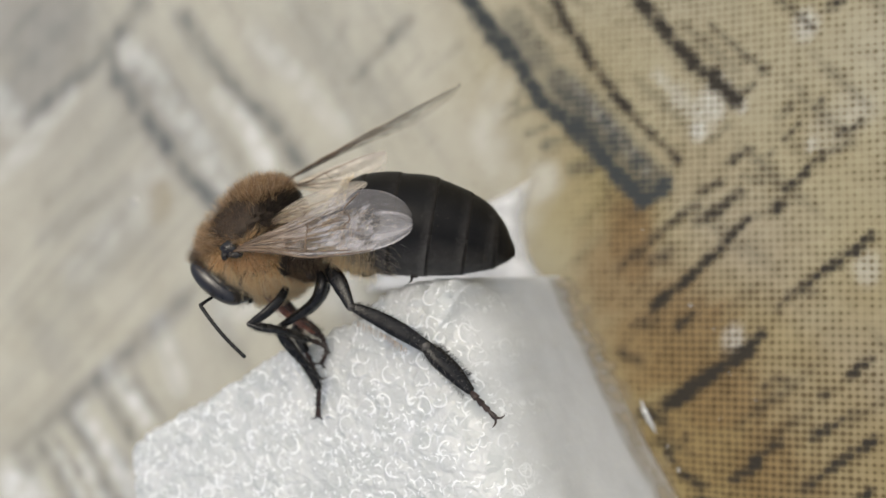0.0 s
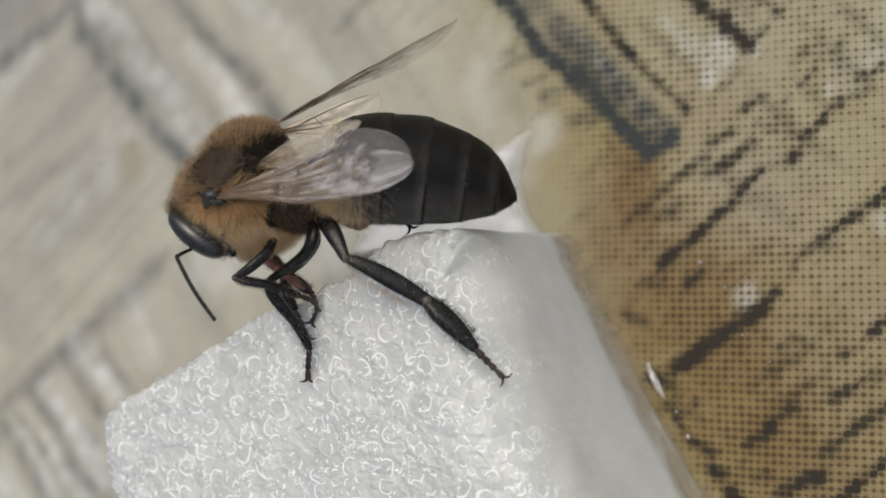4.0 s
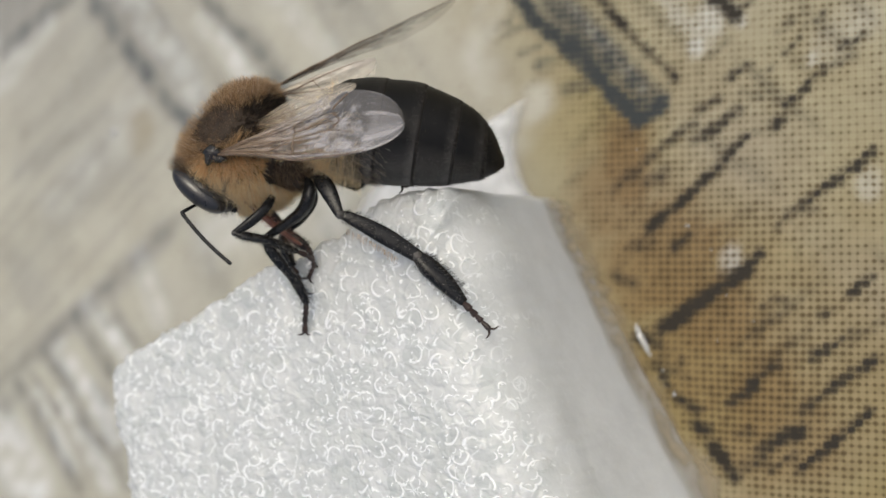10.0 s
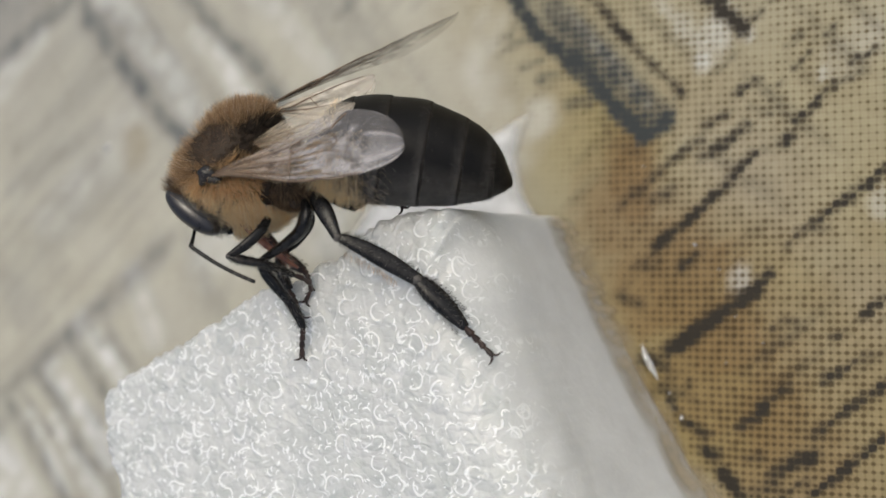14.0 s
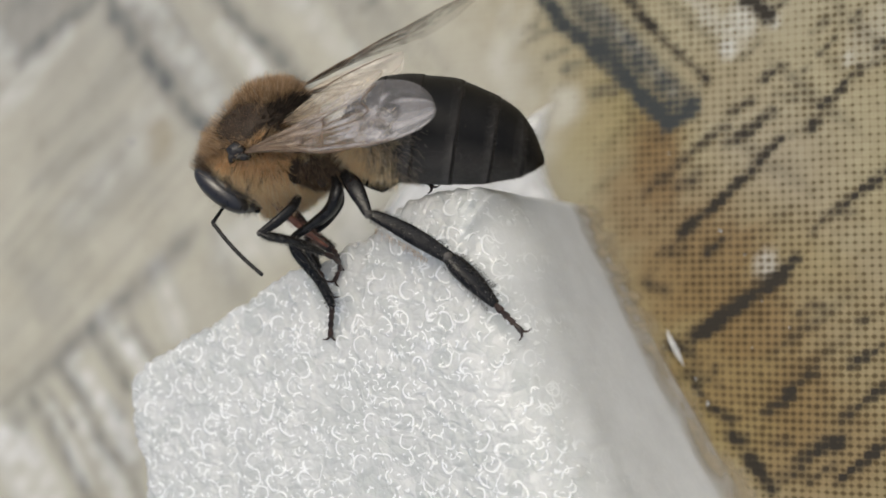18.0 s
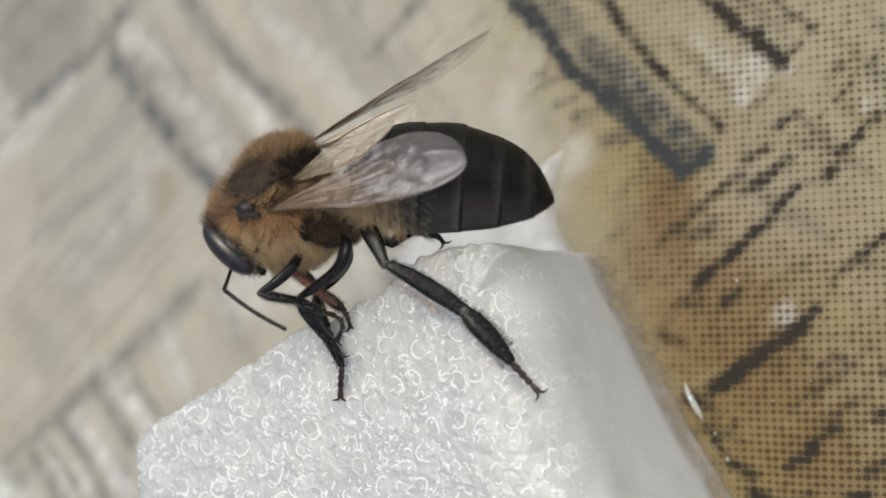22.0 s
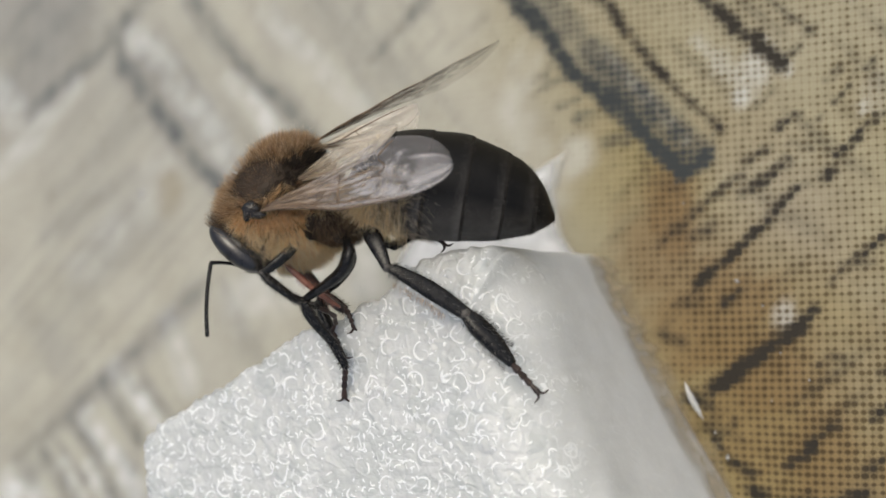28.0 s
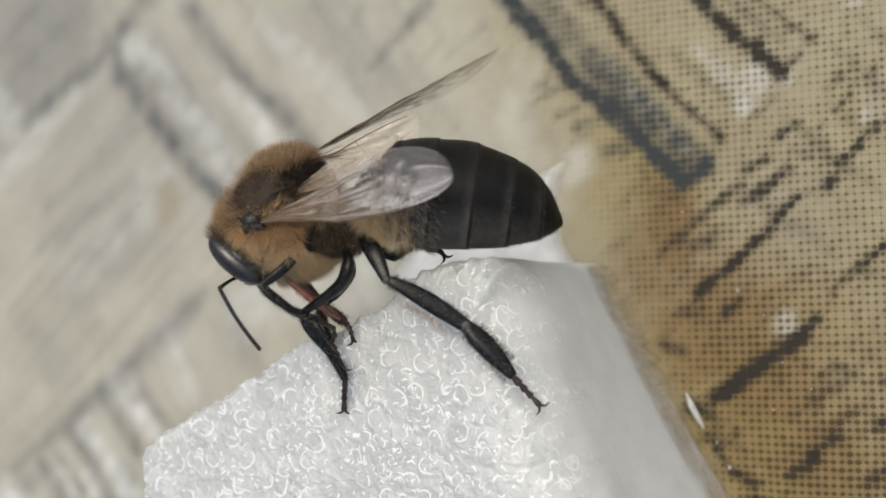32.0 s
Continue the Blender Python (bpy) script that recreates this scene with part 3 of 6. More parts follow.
SHADES_FAR_A = (
    (.62, 1.34, (-28.9, 20.2), (-28.1, 18.2), (-25.9, 15.7), (-24.1, 13.5), (-22.2, 11.5), (-19.6, 9.0)),
    (.45, 1.17, (-25.0, 14.3), (-22.7, 12.3)),
    (.22, 4.29, (-26.0, 17.9), (-22.7, 14.2), (-19.6, 10.7)),
    (.30, 0.62, (-25.5, 19.7), (-22.7, 16.8), (-19.6, 13.2)),
    (.26, 0.54, (-23.2, 17.2), (-20.9, 14.8), (-19.2, 12.5)),
    (.55, 1.11, (-22.3, 21.5), (-20.1, 18.7), (-17.5, 16.0), (-14.6, 13.3), (-13.0, 11.3)),
    (.50, 1.24, (-25.8, 22.8), (-28.2, 20.6), (-29.6, 19.3), (-32.8, 17.6), (-36.1, 15.6)),
    (.24, 5.62, (-31.9, 23.7), (-34.9, 20.9), (-38.1, 18.5)),
    (.30, 1.30, (-37.9, 22.1), (-35.5, 23.4)),
    (.14, 4.48, (-13.0, 20.9), (-10.6, 17.8), (-8.3, 15.2)),
    (.42, 0.80, (-5.3, 19.4), (-7.2, 17.7), (-9.1, 16.1)),
)
SHADES_FAR_B = (
    (.22, 0.89, (-9.8, 19.7), (-10.6, 18.5)),
    (.16, 0.46, (-4.7, 17.0), (-6.5, 15.3), (-8.0, 14.5)),
    (.18, 0.52, (-1.8, 17.6), (-4.3, 16.0)),
    (.20, 0.93, (-26.6, 14.4), (-30.7, 11.6), (-34.2, 9.6)),
    (.22, 1.10, (-27.0, 10.7), (-30.4, 9.0), (-34.4, 6.9)),
    (.13, 0.87, (-28.4, 6.7), (-32.3, 3.8), (-35.3, 1.2)),
    (.36, 1.02, (-36.7, -7.8), (-32.1, -4.9), (-28.3, -1.8), (-24.6, 0.8), (-21.0, 3.5)),
    (.40, 1.19, (-23.1, 2.0), (-21.7, 3.1)),
    (.35, 1.02, (-28.7, -2.8), (-28.2, -1.9)),
    (.46, 0.85, (-29.5, -2.7), (-27.8, -4.7), (-26.3, -6.5)),
    (.44, 0.91, (-32.2, -5.1), (-30.1, -7.3), (-28.1, -10.2), (-25.8, -12.2), (-24.8, -13.5)),
)
SHADES_FAR_C = (
    (.50, 0.98, (-34.6, -7.4), (-32.5, -9.7), (-30.5, -12.1), (-29.0, -14.0)),
    (.32, 1.55, (-35.6, -9.1), (-34.1, -7.9)),
    (.34, 0.53, (-33.3, -6.7), (-30.8, -9.2)),
    (.34, 0.74, (-26.0, -2.7), (-23.6, -5.1)),
    (.30, 0.59, (-27.9, -1.7), (-26.7, -3.3)),
    (.32, 1.02, (-27.5, -7.6), (-26.9, -8.3)),
    (.16, 1.16, (-29.8, 1.6), (-33.7, -1.8)),
    (.14, 2.32, (-19.7, 2.5), (-18.0, -0.3)),
    (.14, 1.14, (-18.0, -1.0), (-16.7, 0.4)),
    (.18, 2.13, (-27.2, -9.7), (-25.8, -11.4)),
    (.16, 3.01, (-34.8, 1.6), (-30.8, 4.6), (-26.1, 7.7)),
)


STROKES_DARK_NEAR_D = (
    (.88, 0.56, (10.3, -2.8), (11.2, -2.2), (12.0, -1.5), (13.0, -0.9), (13.7, -0.3), (14.5, 0.1)),
    (.60, 0.51, (11.8, -1.7), (12.8, -1.1)),
    (.70, 0.33, (14.5, 0.2), (15.2, 1.0)),
    (.75, 0.59, (9.1, -3.3), (10.0, -3.8)),
    (.80, 0.35, (10.1, -4.9), (10.6, -5.7), (11.2, -6.6), (12.1, -7.0)),
    (.80, 0.46, (11.9, -7.8), (12.5, -8.0)),
    (.85, 0.52, (12.8, -8.8), (13.5, -9.6)),
    (.80, 0.37, (13.4, -9.5), (14.0, -10.3)),
    (.45, 0.35, (11.1, -5.1), (11.3, -4.4)),
    (.50, 0.35, (10.5, -4.9), (11.4, -5.2)),
    (.52, 0.24, (15.5, -1.6), (16.4, -1.2)),
    (.65, 0.34, (13.7, -6.5), (14.4, -6.0), (15.2, -5.2)),
)
STROKES_DARK_NEAR_E = (
    (.50, 0.28, (15.4, -4.9), (16.1, -4.4)),
    (.50, 0.24, (18.0, -2.1), (18.8, -1.8)),
    (.60, 0.28, (19.3, -1.2), (20.5, -0.2)),
    (.70, 0.32, (17.8, -4.1), (18.8, -3.4)),
    (.38, 0.24, (18.8, -3.4), (19.9, -2.8)),
    (.65, 0.32, (18.6, -5.6), (19.5, -4.8), (20.5, -4.1)),
    (.55, 0.30, (17.3, -6.7), (18.2, -6.0)),
    (.75, 0.55, (15.3, -8.9), (15.7, -8.5), (16.4, -8.0), (17.2, -7.7)),
    (.55, 0.45, (14.5, -9.6), (15.3, -9.2)),
    (.40, 0.28, (14.2, -8.1), (14.8, -7.9)),
    (.45, 0.33, (15.6, -9.8), (17.0, -8.8)),
    (.86, 0.32, (16.9, -9.7), (18.0, -8.9), (18.7, -8.2), (19.7, -7.3), (20.4, -6.7)),
    (.5, 0.31, (18.4, -5.8), (20.1, -4.7)),
)
PALE_PATCHES = (
    (13.8, 0.7, 0.55, 0.71, 0.45),
    (12.1, 11.6, 0.51, 0.66, 0.60),
    (12.9, 13.1, 0.73, 0.95, 0.45),
    (17.6, 16.6, 0.61, 0.79, 0.40),
    (17.9, 10.6, 0.36, 0.47, 0.35),
    (20.4, 4.3, 0.64, 0.84, 0.30),
)
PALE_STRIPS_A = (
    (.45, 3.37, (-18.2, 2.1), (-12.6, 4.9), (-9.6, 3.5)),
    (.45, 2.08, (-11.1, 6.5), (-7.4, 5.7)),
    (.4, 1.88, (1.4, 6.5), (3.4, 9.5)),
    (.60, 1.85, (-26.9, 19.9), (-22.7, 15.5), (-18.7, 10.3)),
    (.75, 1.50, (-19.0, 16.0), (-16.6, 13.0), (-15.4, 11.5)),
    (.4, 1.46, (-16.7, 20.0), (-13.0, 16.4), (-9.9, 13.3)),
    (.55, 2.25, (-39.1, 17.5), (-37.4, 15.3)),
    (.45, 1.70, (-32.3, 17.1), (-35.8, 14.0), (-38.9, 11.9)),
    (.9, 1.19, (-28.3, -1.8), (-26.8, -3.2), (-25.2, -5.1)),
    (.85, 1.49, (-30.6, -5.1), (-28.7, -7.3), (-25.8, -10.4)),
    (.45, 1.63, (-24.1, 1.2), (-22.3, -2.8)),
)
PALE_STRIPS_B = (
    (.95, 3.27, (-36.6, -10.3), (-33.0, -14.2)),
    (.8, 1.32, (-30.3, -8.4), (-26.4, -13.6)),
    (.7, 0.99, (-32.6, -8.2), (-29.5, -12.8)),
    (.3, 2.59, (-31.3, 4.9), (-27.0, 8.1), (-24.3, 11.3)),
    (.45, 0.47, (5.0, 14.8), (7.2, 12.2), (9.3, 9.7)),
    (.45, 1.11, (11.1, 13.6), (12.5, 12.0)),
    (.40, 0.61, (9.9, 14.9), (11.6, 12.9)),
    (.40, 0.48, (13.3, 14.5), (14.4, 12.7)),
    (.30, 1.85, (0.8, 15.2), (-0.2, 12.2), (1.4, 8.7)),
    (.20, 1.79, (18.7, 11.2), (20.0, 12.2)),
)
GREY_STRIPS = (
    (.36, 15.0, (-40.0, 21.0), (-27.0, 12.0)),
    (.8, 6.2, (-38.2, 22.6), (-32.9, 21.5), (-35.9, 18.3)),
    (.25, 3.25, (-15.4, 18.4), (-11.4, 18.6)),
    (.55, 2.42, (-26.9, 18.0), (-23.2, 13.6)),
    (.3, 2.11, (-13.0, 20.2), (-9.8, 16.4)),
    (.5, 1.78, (-32.1, -4.8), (-27.3, -1.7), (-22.3, 2.2)),
    (.5, 1.28, (-27.2, -8.3), (-25.8, -11.4)),
    (.35, 2.65, (-34.4, 8.1), (-26.0, 6.6)),
)


FAR_A, FAR_B, FAR_C, FAR_D = (-28.9, 20.2), (-19.6, 9.0), (-35.6, -7.2), (-21.0, 3.5)


def distance_to_line(x, y, pts):
    best = np.full(x.shape, 9e9)
    for (ax, ay), (bx, by) in zip(pts[:-1], pts[1:]):
        dx, dy = bx - ax, by - ay
        t = np.clip(((x - ax) * dx + (y - ay) * dy) / (dx * dx + dy * dy + 1e-9), 0, 1)
        best = np.minimum(best, np.hypot(x - ax - t * dx, y - ay - t * dy))
    return best


def build_cloth():
    def axis(lo, hi, far_lo, far_hi):
        fine = np.arange(math.floor(lo / WEAVE), math.ceil(hi / WEAVE) + 1) * WEAVE
        out = np.geomspace(1, 1 + far_hi - hi, 40) - 1
        back = np.geomspace(1, 1 + lo - far_lo, 40) - 1
        return np.r_[fine[0] - back[:0:-1], fine, fine[-1] + out[1:]]
    xs, ys = axis(-42, 28, -520, 480), axis(-20, 28, -420, 420)
    xv, yv = np.meshgrid(xs, ys)

    def ink_at(x, y):
        ragged = wavy(x, y, 0.9, 3) * 0.06 + wavy(x, y, 3.7, 4) * 0.05 + np.random.default_rng(2).normal(size=x.shape) * 0.045
        worn = np.clip(0.86 + 0.22 * wavy(x, y, 1.3, 5) + 0.12 * np.random.default_rng(4).normal(size=x.shape), 0.3, 1)
        dark, blue = np.zeros_like(x), np.zeros_like(x)
        for group, is_blue in ((STROKES_BLUE_NEAR, 1), (STROKES_DARK_NEAR_A, 0), (STROKES_DARK_NEAR_B, 0), (STROKES_DARK_NEAR_C, 0), (STROKES_DARK_NEAR_D, 0), (STROKES_DARK_NEAR_E, 0)):
            for strength, width, *pts in group:
                d = distance_to_line(x, y, pts) + ragged
                s = strength * (worn * 0.4 + 0.6 if is_blue else worn) * np.clip(1.62 - d / (width * 0.62), 0, 1)
                blue = np.where(s > dark, is_blue * 0.85 + 0.08, blue)
                dark = np.maximum(dark, s)
        along, across = x * 0.74 + y * 0.67, -x * 0.67 + y * 0.74
        near = 1 / (1 + np.exp(-np.clip(x - 3.0 + 0.25 * (y - 3), -60, 60) / 1.6))
        upper = 1 / (1 + np.exp(-np.clip(y + x * 0.95 - 17.5, -60, 60) / 0.5)) * near
        up = np.clip(wavy(across, along * 0.09, 0.9, 11) * (0.6 + 0.6 * wavy(across * 0.4, along * 0.5, 3.0, 13)) - 0.35, 0, 1)
        down = np.clip(wavy(along, across * 0.09, 0.9, 12) - 0.45, 0, 1)
        dark = np.maximum(dark, near * (0.34 * up * (1 - upper) + 0.30 * down * upper))
        inner = 1 / (1 + np.exp(-np.clip(x - 6.2 + 0.35 * (y - 6), -60, 60) / 1.1))
        dots = np.clip(0.20 + 0.76 * inner - 0.12 * upper + 0.14 * wavy(x, y, 4.0, 14), 0.05, 1)
        dots = np.clip(dots + 0.16 * np.exp(-np.hypot((x - 15.0) / 4.5, (y + 4.5) / 5.5) ** 2), 0, 1.25)
        return dark, blue, dots

    dark, blue, dots = ink_at((xv[:-1, :-1] + xv[1:, 1:]) / 2, (yv[:-1, :-1] + yv[1:, 1:]) / 2)
    x, y = xv, yv
    soft_ink = ink_at(x, y)
    near = 1 / (1 + np.exp(-np.clip(x - 3.0 + 0.25 * (y - 3), -60, 60) / 1.6))
    upper = 1 / (1 + np.exp(-np.clip(y + x * 0.95 - 17.5, -60, 60) / 0.5)) * near
    tone = np.clip(near * (0.9 + 0.2 * wavy(x, y, 9, 6)) * (1 - 0.35 * upper), 0, 1)
    stain = np.clip(1.7 - 1.3 * (np.hypot((x + 24.2) / 1.25, (y - 9.5) / 1.6) + 0.12 * wavy(x, y, 1.9, 20)), 0, 1)
    stain = np.maximum(stain, 0.4 * np.clip(1.7 - 1.2 * np.hypot((x + 24.0) / 1.2, (y - 11.6) / 1.0), 0, 1))
    tone = np.maximum(tone, 0.46 * stain)
    brown, pale, grey = np.zeros_like(x), np.zeros_like(x), np.clip(0.25 * wavy(x, y, 6.0, 23), 0, 1) * (1 - near)
    for cx, cy, rx, ry, amount in ((8.3, 5.8, 1.6, 3.0, 0.80), (9.5, 1.2, 3.0, 4.2, 0.66), (13.0, -3.5, 4.2, 4.6, 0.56), (16.0, -8.0, 4.0, 3.2, 0.56), (19.0, -4.0, 4.0, 6.0, 0.30), (14.0, 3.0, 4.0, 5.0, 0.26),
                                   (7.2, 1.6, 1.6, 2.6, 0.35), (12.0, 9.5, 3.0, 2.0, 0.15), (15.3, -5.8, 2.2, 3.6, 0.66), (11.0, 0.7, 3.4, 3.6, 0.72), (13.0, -2.1, 2.6, 2.6, 0.72), (7.9, 3.9, 2.4, 3.2, 0.66)):
        q = np.hypot((x - cx) / rx, (y - cy) / ry) + 0.14 * wavy(x, y, 1.5, 9)
        brown = np.maximum(brown, amount * np.clip(1.7 - 1.2 * q, 0, 1))
    brown = np.maximum(brown, 0.16 * stain)
    for cx, cy, rx, ry, amount in PALE_PATCHES:
        q = np.hypot((x - cx) / rx, (y - cy) / ry) + 0.14 * wavy(x, y, 1.9, 19)
        pale = np.maximum(pale, amount * np.clip(1.7 - 1.3 * q, 0, 1))
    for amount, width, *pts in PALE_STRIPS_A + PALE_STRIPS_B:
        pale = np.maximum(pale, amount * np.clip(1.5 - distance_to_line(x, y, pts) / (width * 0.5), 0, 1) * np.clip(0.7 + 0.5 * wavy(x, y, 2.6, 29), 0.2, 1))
    for amount, width, *pts in GREY_STRIPS:
        g = amount * np.clip(1.5 - distance_to_line(x, y, pts) / (width * 0.5), 0, 1)
        grey = np.maximum(grey, g)
    shade = np.zeros_like(x)
    for amount, width, *pts in SHADES_FAR_A + SHADES_FAR_B + SHADES_FAR_C:
        d = distance_to_line(x, y, pts) + 0.06 * width * wavy(x, y, 2.4, 25)
        worn = np.clip(0.85 + 0.25 * wavy(x, y, 2.2, 26), 0.4, 1.1)
        shade = np.maximum(shade, 1.32 * amount * worn * np.exp(-(d / (width * 0.62)) ** 2))
    # the grain of the far planks, across one another
    side = np.clip(((x - FAR_A[0]) * (FAR_B[1] - FAR_A[1]) - (y - FAR_A[1]) * (FAR_B[0] - FAR_A[0])) / 8.0, -30, 30)
    low = np.clip(((x - FAR_C[0]) * (FAR_D[1] - FAR_C[1]) - (y - FAR_C[1]) * (FAR_D[0] - FAR_C[0])) / 8.0, -30, 30)
    down_right = np.maximum(1 / (1 + np.exp(2 * side)), 1 / (1 + np.exp(-2 * low)))
    grain_a = wavy(x * 0.82 + y * 0.57, (y - x) * 0.05, 1.3, 27) + 0.7 * wavy(x * 0.82 + y * 0.57, (y - x) * 0.05, 0.6, 28)
    grain_b = wavy(y * 0.75 - x * 0.66, (y + x) * 0.05, 1.5, 30) + 0.7 * wavy(y * 0.75 - x * 0.66, (y + x) * 0.05, 0.7, 31)
    slant = np.clip(grain_a * down_right + grain_b * (1 - down_right), -0.2, 1.4) * (1 - near)
    shade = 1 - (1 - shade) * (1 - 0.11 * slant)
    ny, nx = x.shape
    rough_x, rough_y = wavy(x, y, 9.0, 16) * 0.035 + wavy(x, y, 1.6, 17) * 0.008, wavy(x, y, 8.5, 18) * 0.035 + wavy(x, y, 1.7, 15) * 0.008
    verts = np.stack([x + rough_x, y + rough_y, 0.03 * wavy(x, y, 30, 8)], -1).reshape(-1, 3)
    idx = np.arange(nx * ny).reshape(ny, nx)
    quads = np.stack([idx[:-1, :-1], idx[:-1, 1:], idx[1:, 1:], idx[1:, :-1]], -1).reshape(-1, 4)
    ob = mesh_object("tablecloth", verts, quads.tolist(), CLOTH)
    me = ob.data
    uv = me.uv_layers.new(name="weave")
    grid = np.stack([x / WEAVE, y / WEAVE], -1).reshape(-1, 2)
    uv.data.foreach_set("uv", grid[quads.reshape(-1)].reshape(-1).astype(np.float32))
    one = np.ones_like(dark)
    at = me.attributes.new("ink", 'FLOAT_COLOR', 'FACE')
    at.data.foreach_set("color", np.stack([dark, blue, dots, one], -1).reshape(-1).astype(np.float32))
    at = me.attributes.new("soft_ink", 'FLOAT_COLOR', 'POINT')
    at.data.foreach_set("color", np.stack([*soft_ink, np.ones_like(x)], -1).reshape(-1).astype(np.float32))
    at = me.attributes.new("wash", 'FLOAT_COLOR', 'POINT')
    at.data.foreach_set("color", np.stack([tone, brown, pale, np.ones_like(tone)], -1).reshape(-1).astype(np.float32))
    me.attributes.new("shade", 'FLOAT', 'POINT').data.foreach_set("value", shade.reshape(-1).astype(np.float32))
    me.attributes.new("grey", 'FLOAT', 'POINT').data.foreach_set("value", grey.reshape(-1).astype(np.float32))
    return tagged(ob, "beige oilcloth printed with woven palm strips and weave dots", "tablecloth", kind="structure")


build_cloth()


def slab(name, x0, y0, z0, x1, y1, z1, mat, label, category, kind="structure"):
    bm = bmesh.new()
    bmesh.ops.create_cube(bm, size=1.0, matrix=Matrix.LocRotScale(((x0 + x1) / 2, (y0 + y1) / 2, (z0 + z1) / 2), None, (x1 - x0, y1 - y0, z1 - z0)))
    bmesh.ops.bevel(bm, geom=bm.edges[:], offset=min(0.003, (z1 - z0) / 4), segments=2, affect='EDGES')
    me = bpy.data.meshes.new(name)
    bm.to_mesh(me)
    bm.free()
    me.materials.append(mat)
    return tagged(new(name, me), label, category, kind=kind)


slab("ground", -6, -6, -0.10, 6, 6, -0.0006, SOIL, "plain grey concrete ground under the printed oilcloth", "ground")


# ---- the foam block ----
FOAM_TOP = 13.0
TOP_EDGE = ((4.2, 3.5), (5.2, 2.0), (5.9, 0.3), (6.3, -1.4), (7.5, -4.4), (9.2, -8.4), (11, -13), (11.5, -20), (5, -25), (-6, -25), (-12, -20), (-13.2, -13.5),
            (-13.9, -10.2), (-14.7, -7), (-14.8, -5.0), (-12.3, -3.5), (-10.2, -2.5), (-7.6, -0.9), (-6, -0.2), (-3.9, 0.8), (-2.6, 1.2), (-1.5, 1.5),
            (0, 2.9), (1.4, 3.3), (3.1, 3.65))
BASE_EDGE = ((4.5, 3.9), (5.3, 2.1), (6.4, 0.2), (7.4, -1.7), (8.9, -4.5), (11.0, -8.1), (13.4, -13), (13.2, -21), (5, -26), (-6, -26), (-12.5, -20.5), (-13.0, -13.5),
             (-13.6, -10.2), (-14.3, -7), (-14.2, -5.2), (-12.0, -3.9), (-10.0, -2.9), (-7.4, -1.3), (-5.8, -0.6), (-3.8, 0.4), (-2.5, 0.8), (-1.3, 1.2),
             (0, 2.7), (1.4, 3.3), (3.1, 3.9))


def closed_line(pts, n):
    p = np.asarray(pts + pts[:3], float)
    s = np.linspace(0, len(pts), n, endpoint=False)
    p = np.vstack([p[len(pts) - 1], p])
    i = s.astype(int)
    f = (s - i)[:, None]
    a, b, c, d = p[i], p[i + 1], p[i + 2], p[i + 3]
    return 0.5 * (2 * b + (c - a) * f + (2 * a - 5 * b + 4 * c - d) * f ** 2 + (3 * b - a - 3 * c + d) * f ** 3)


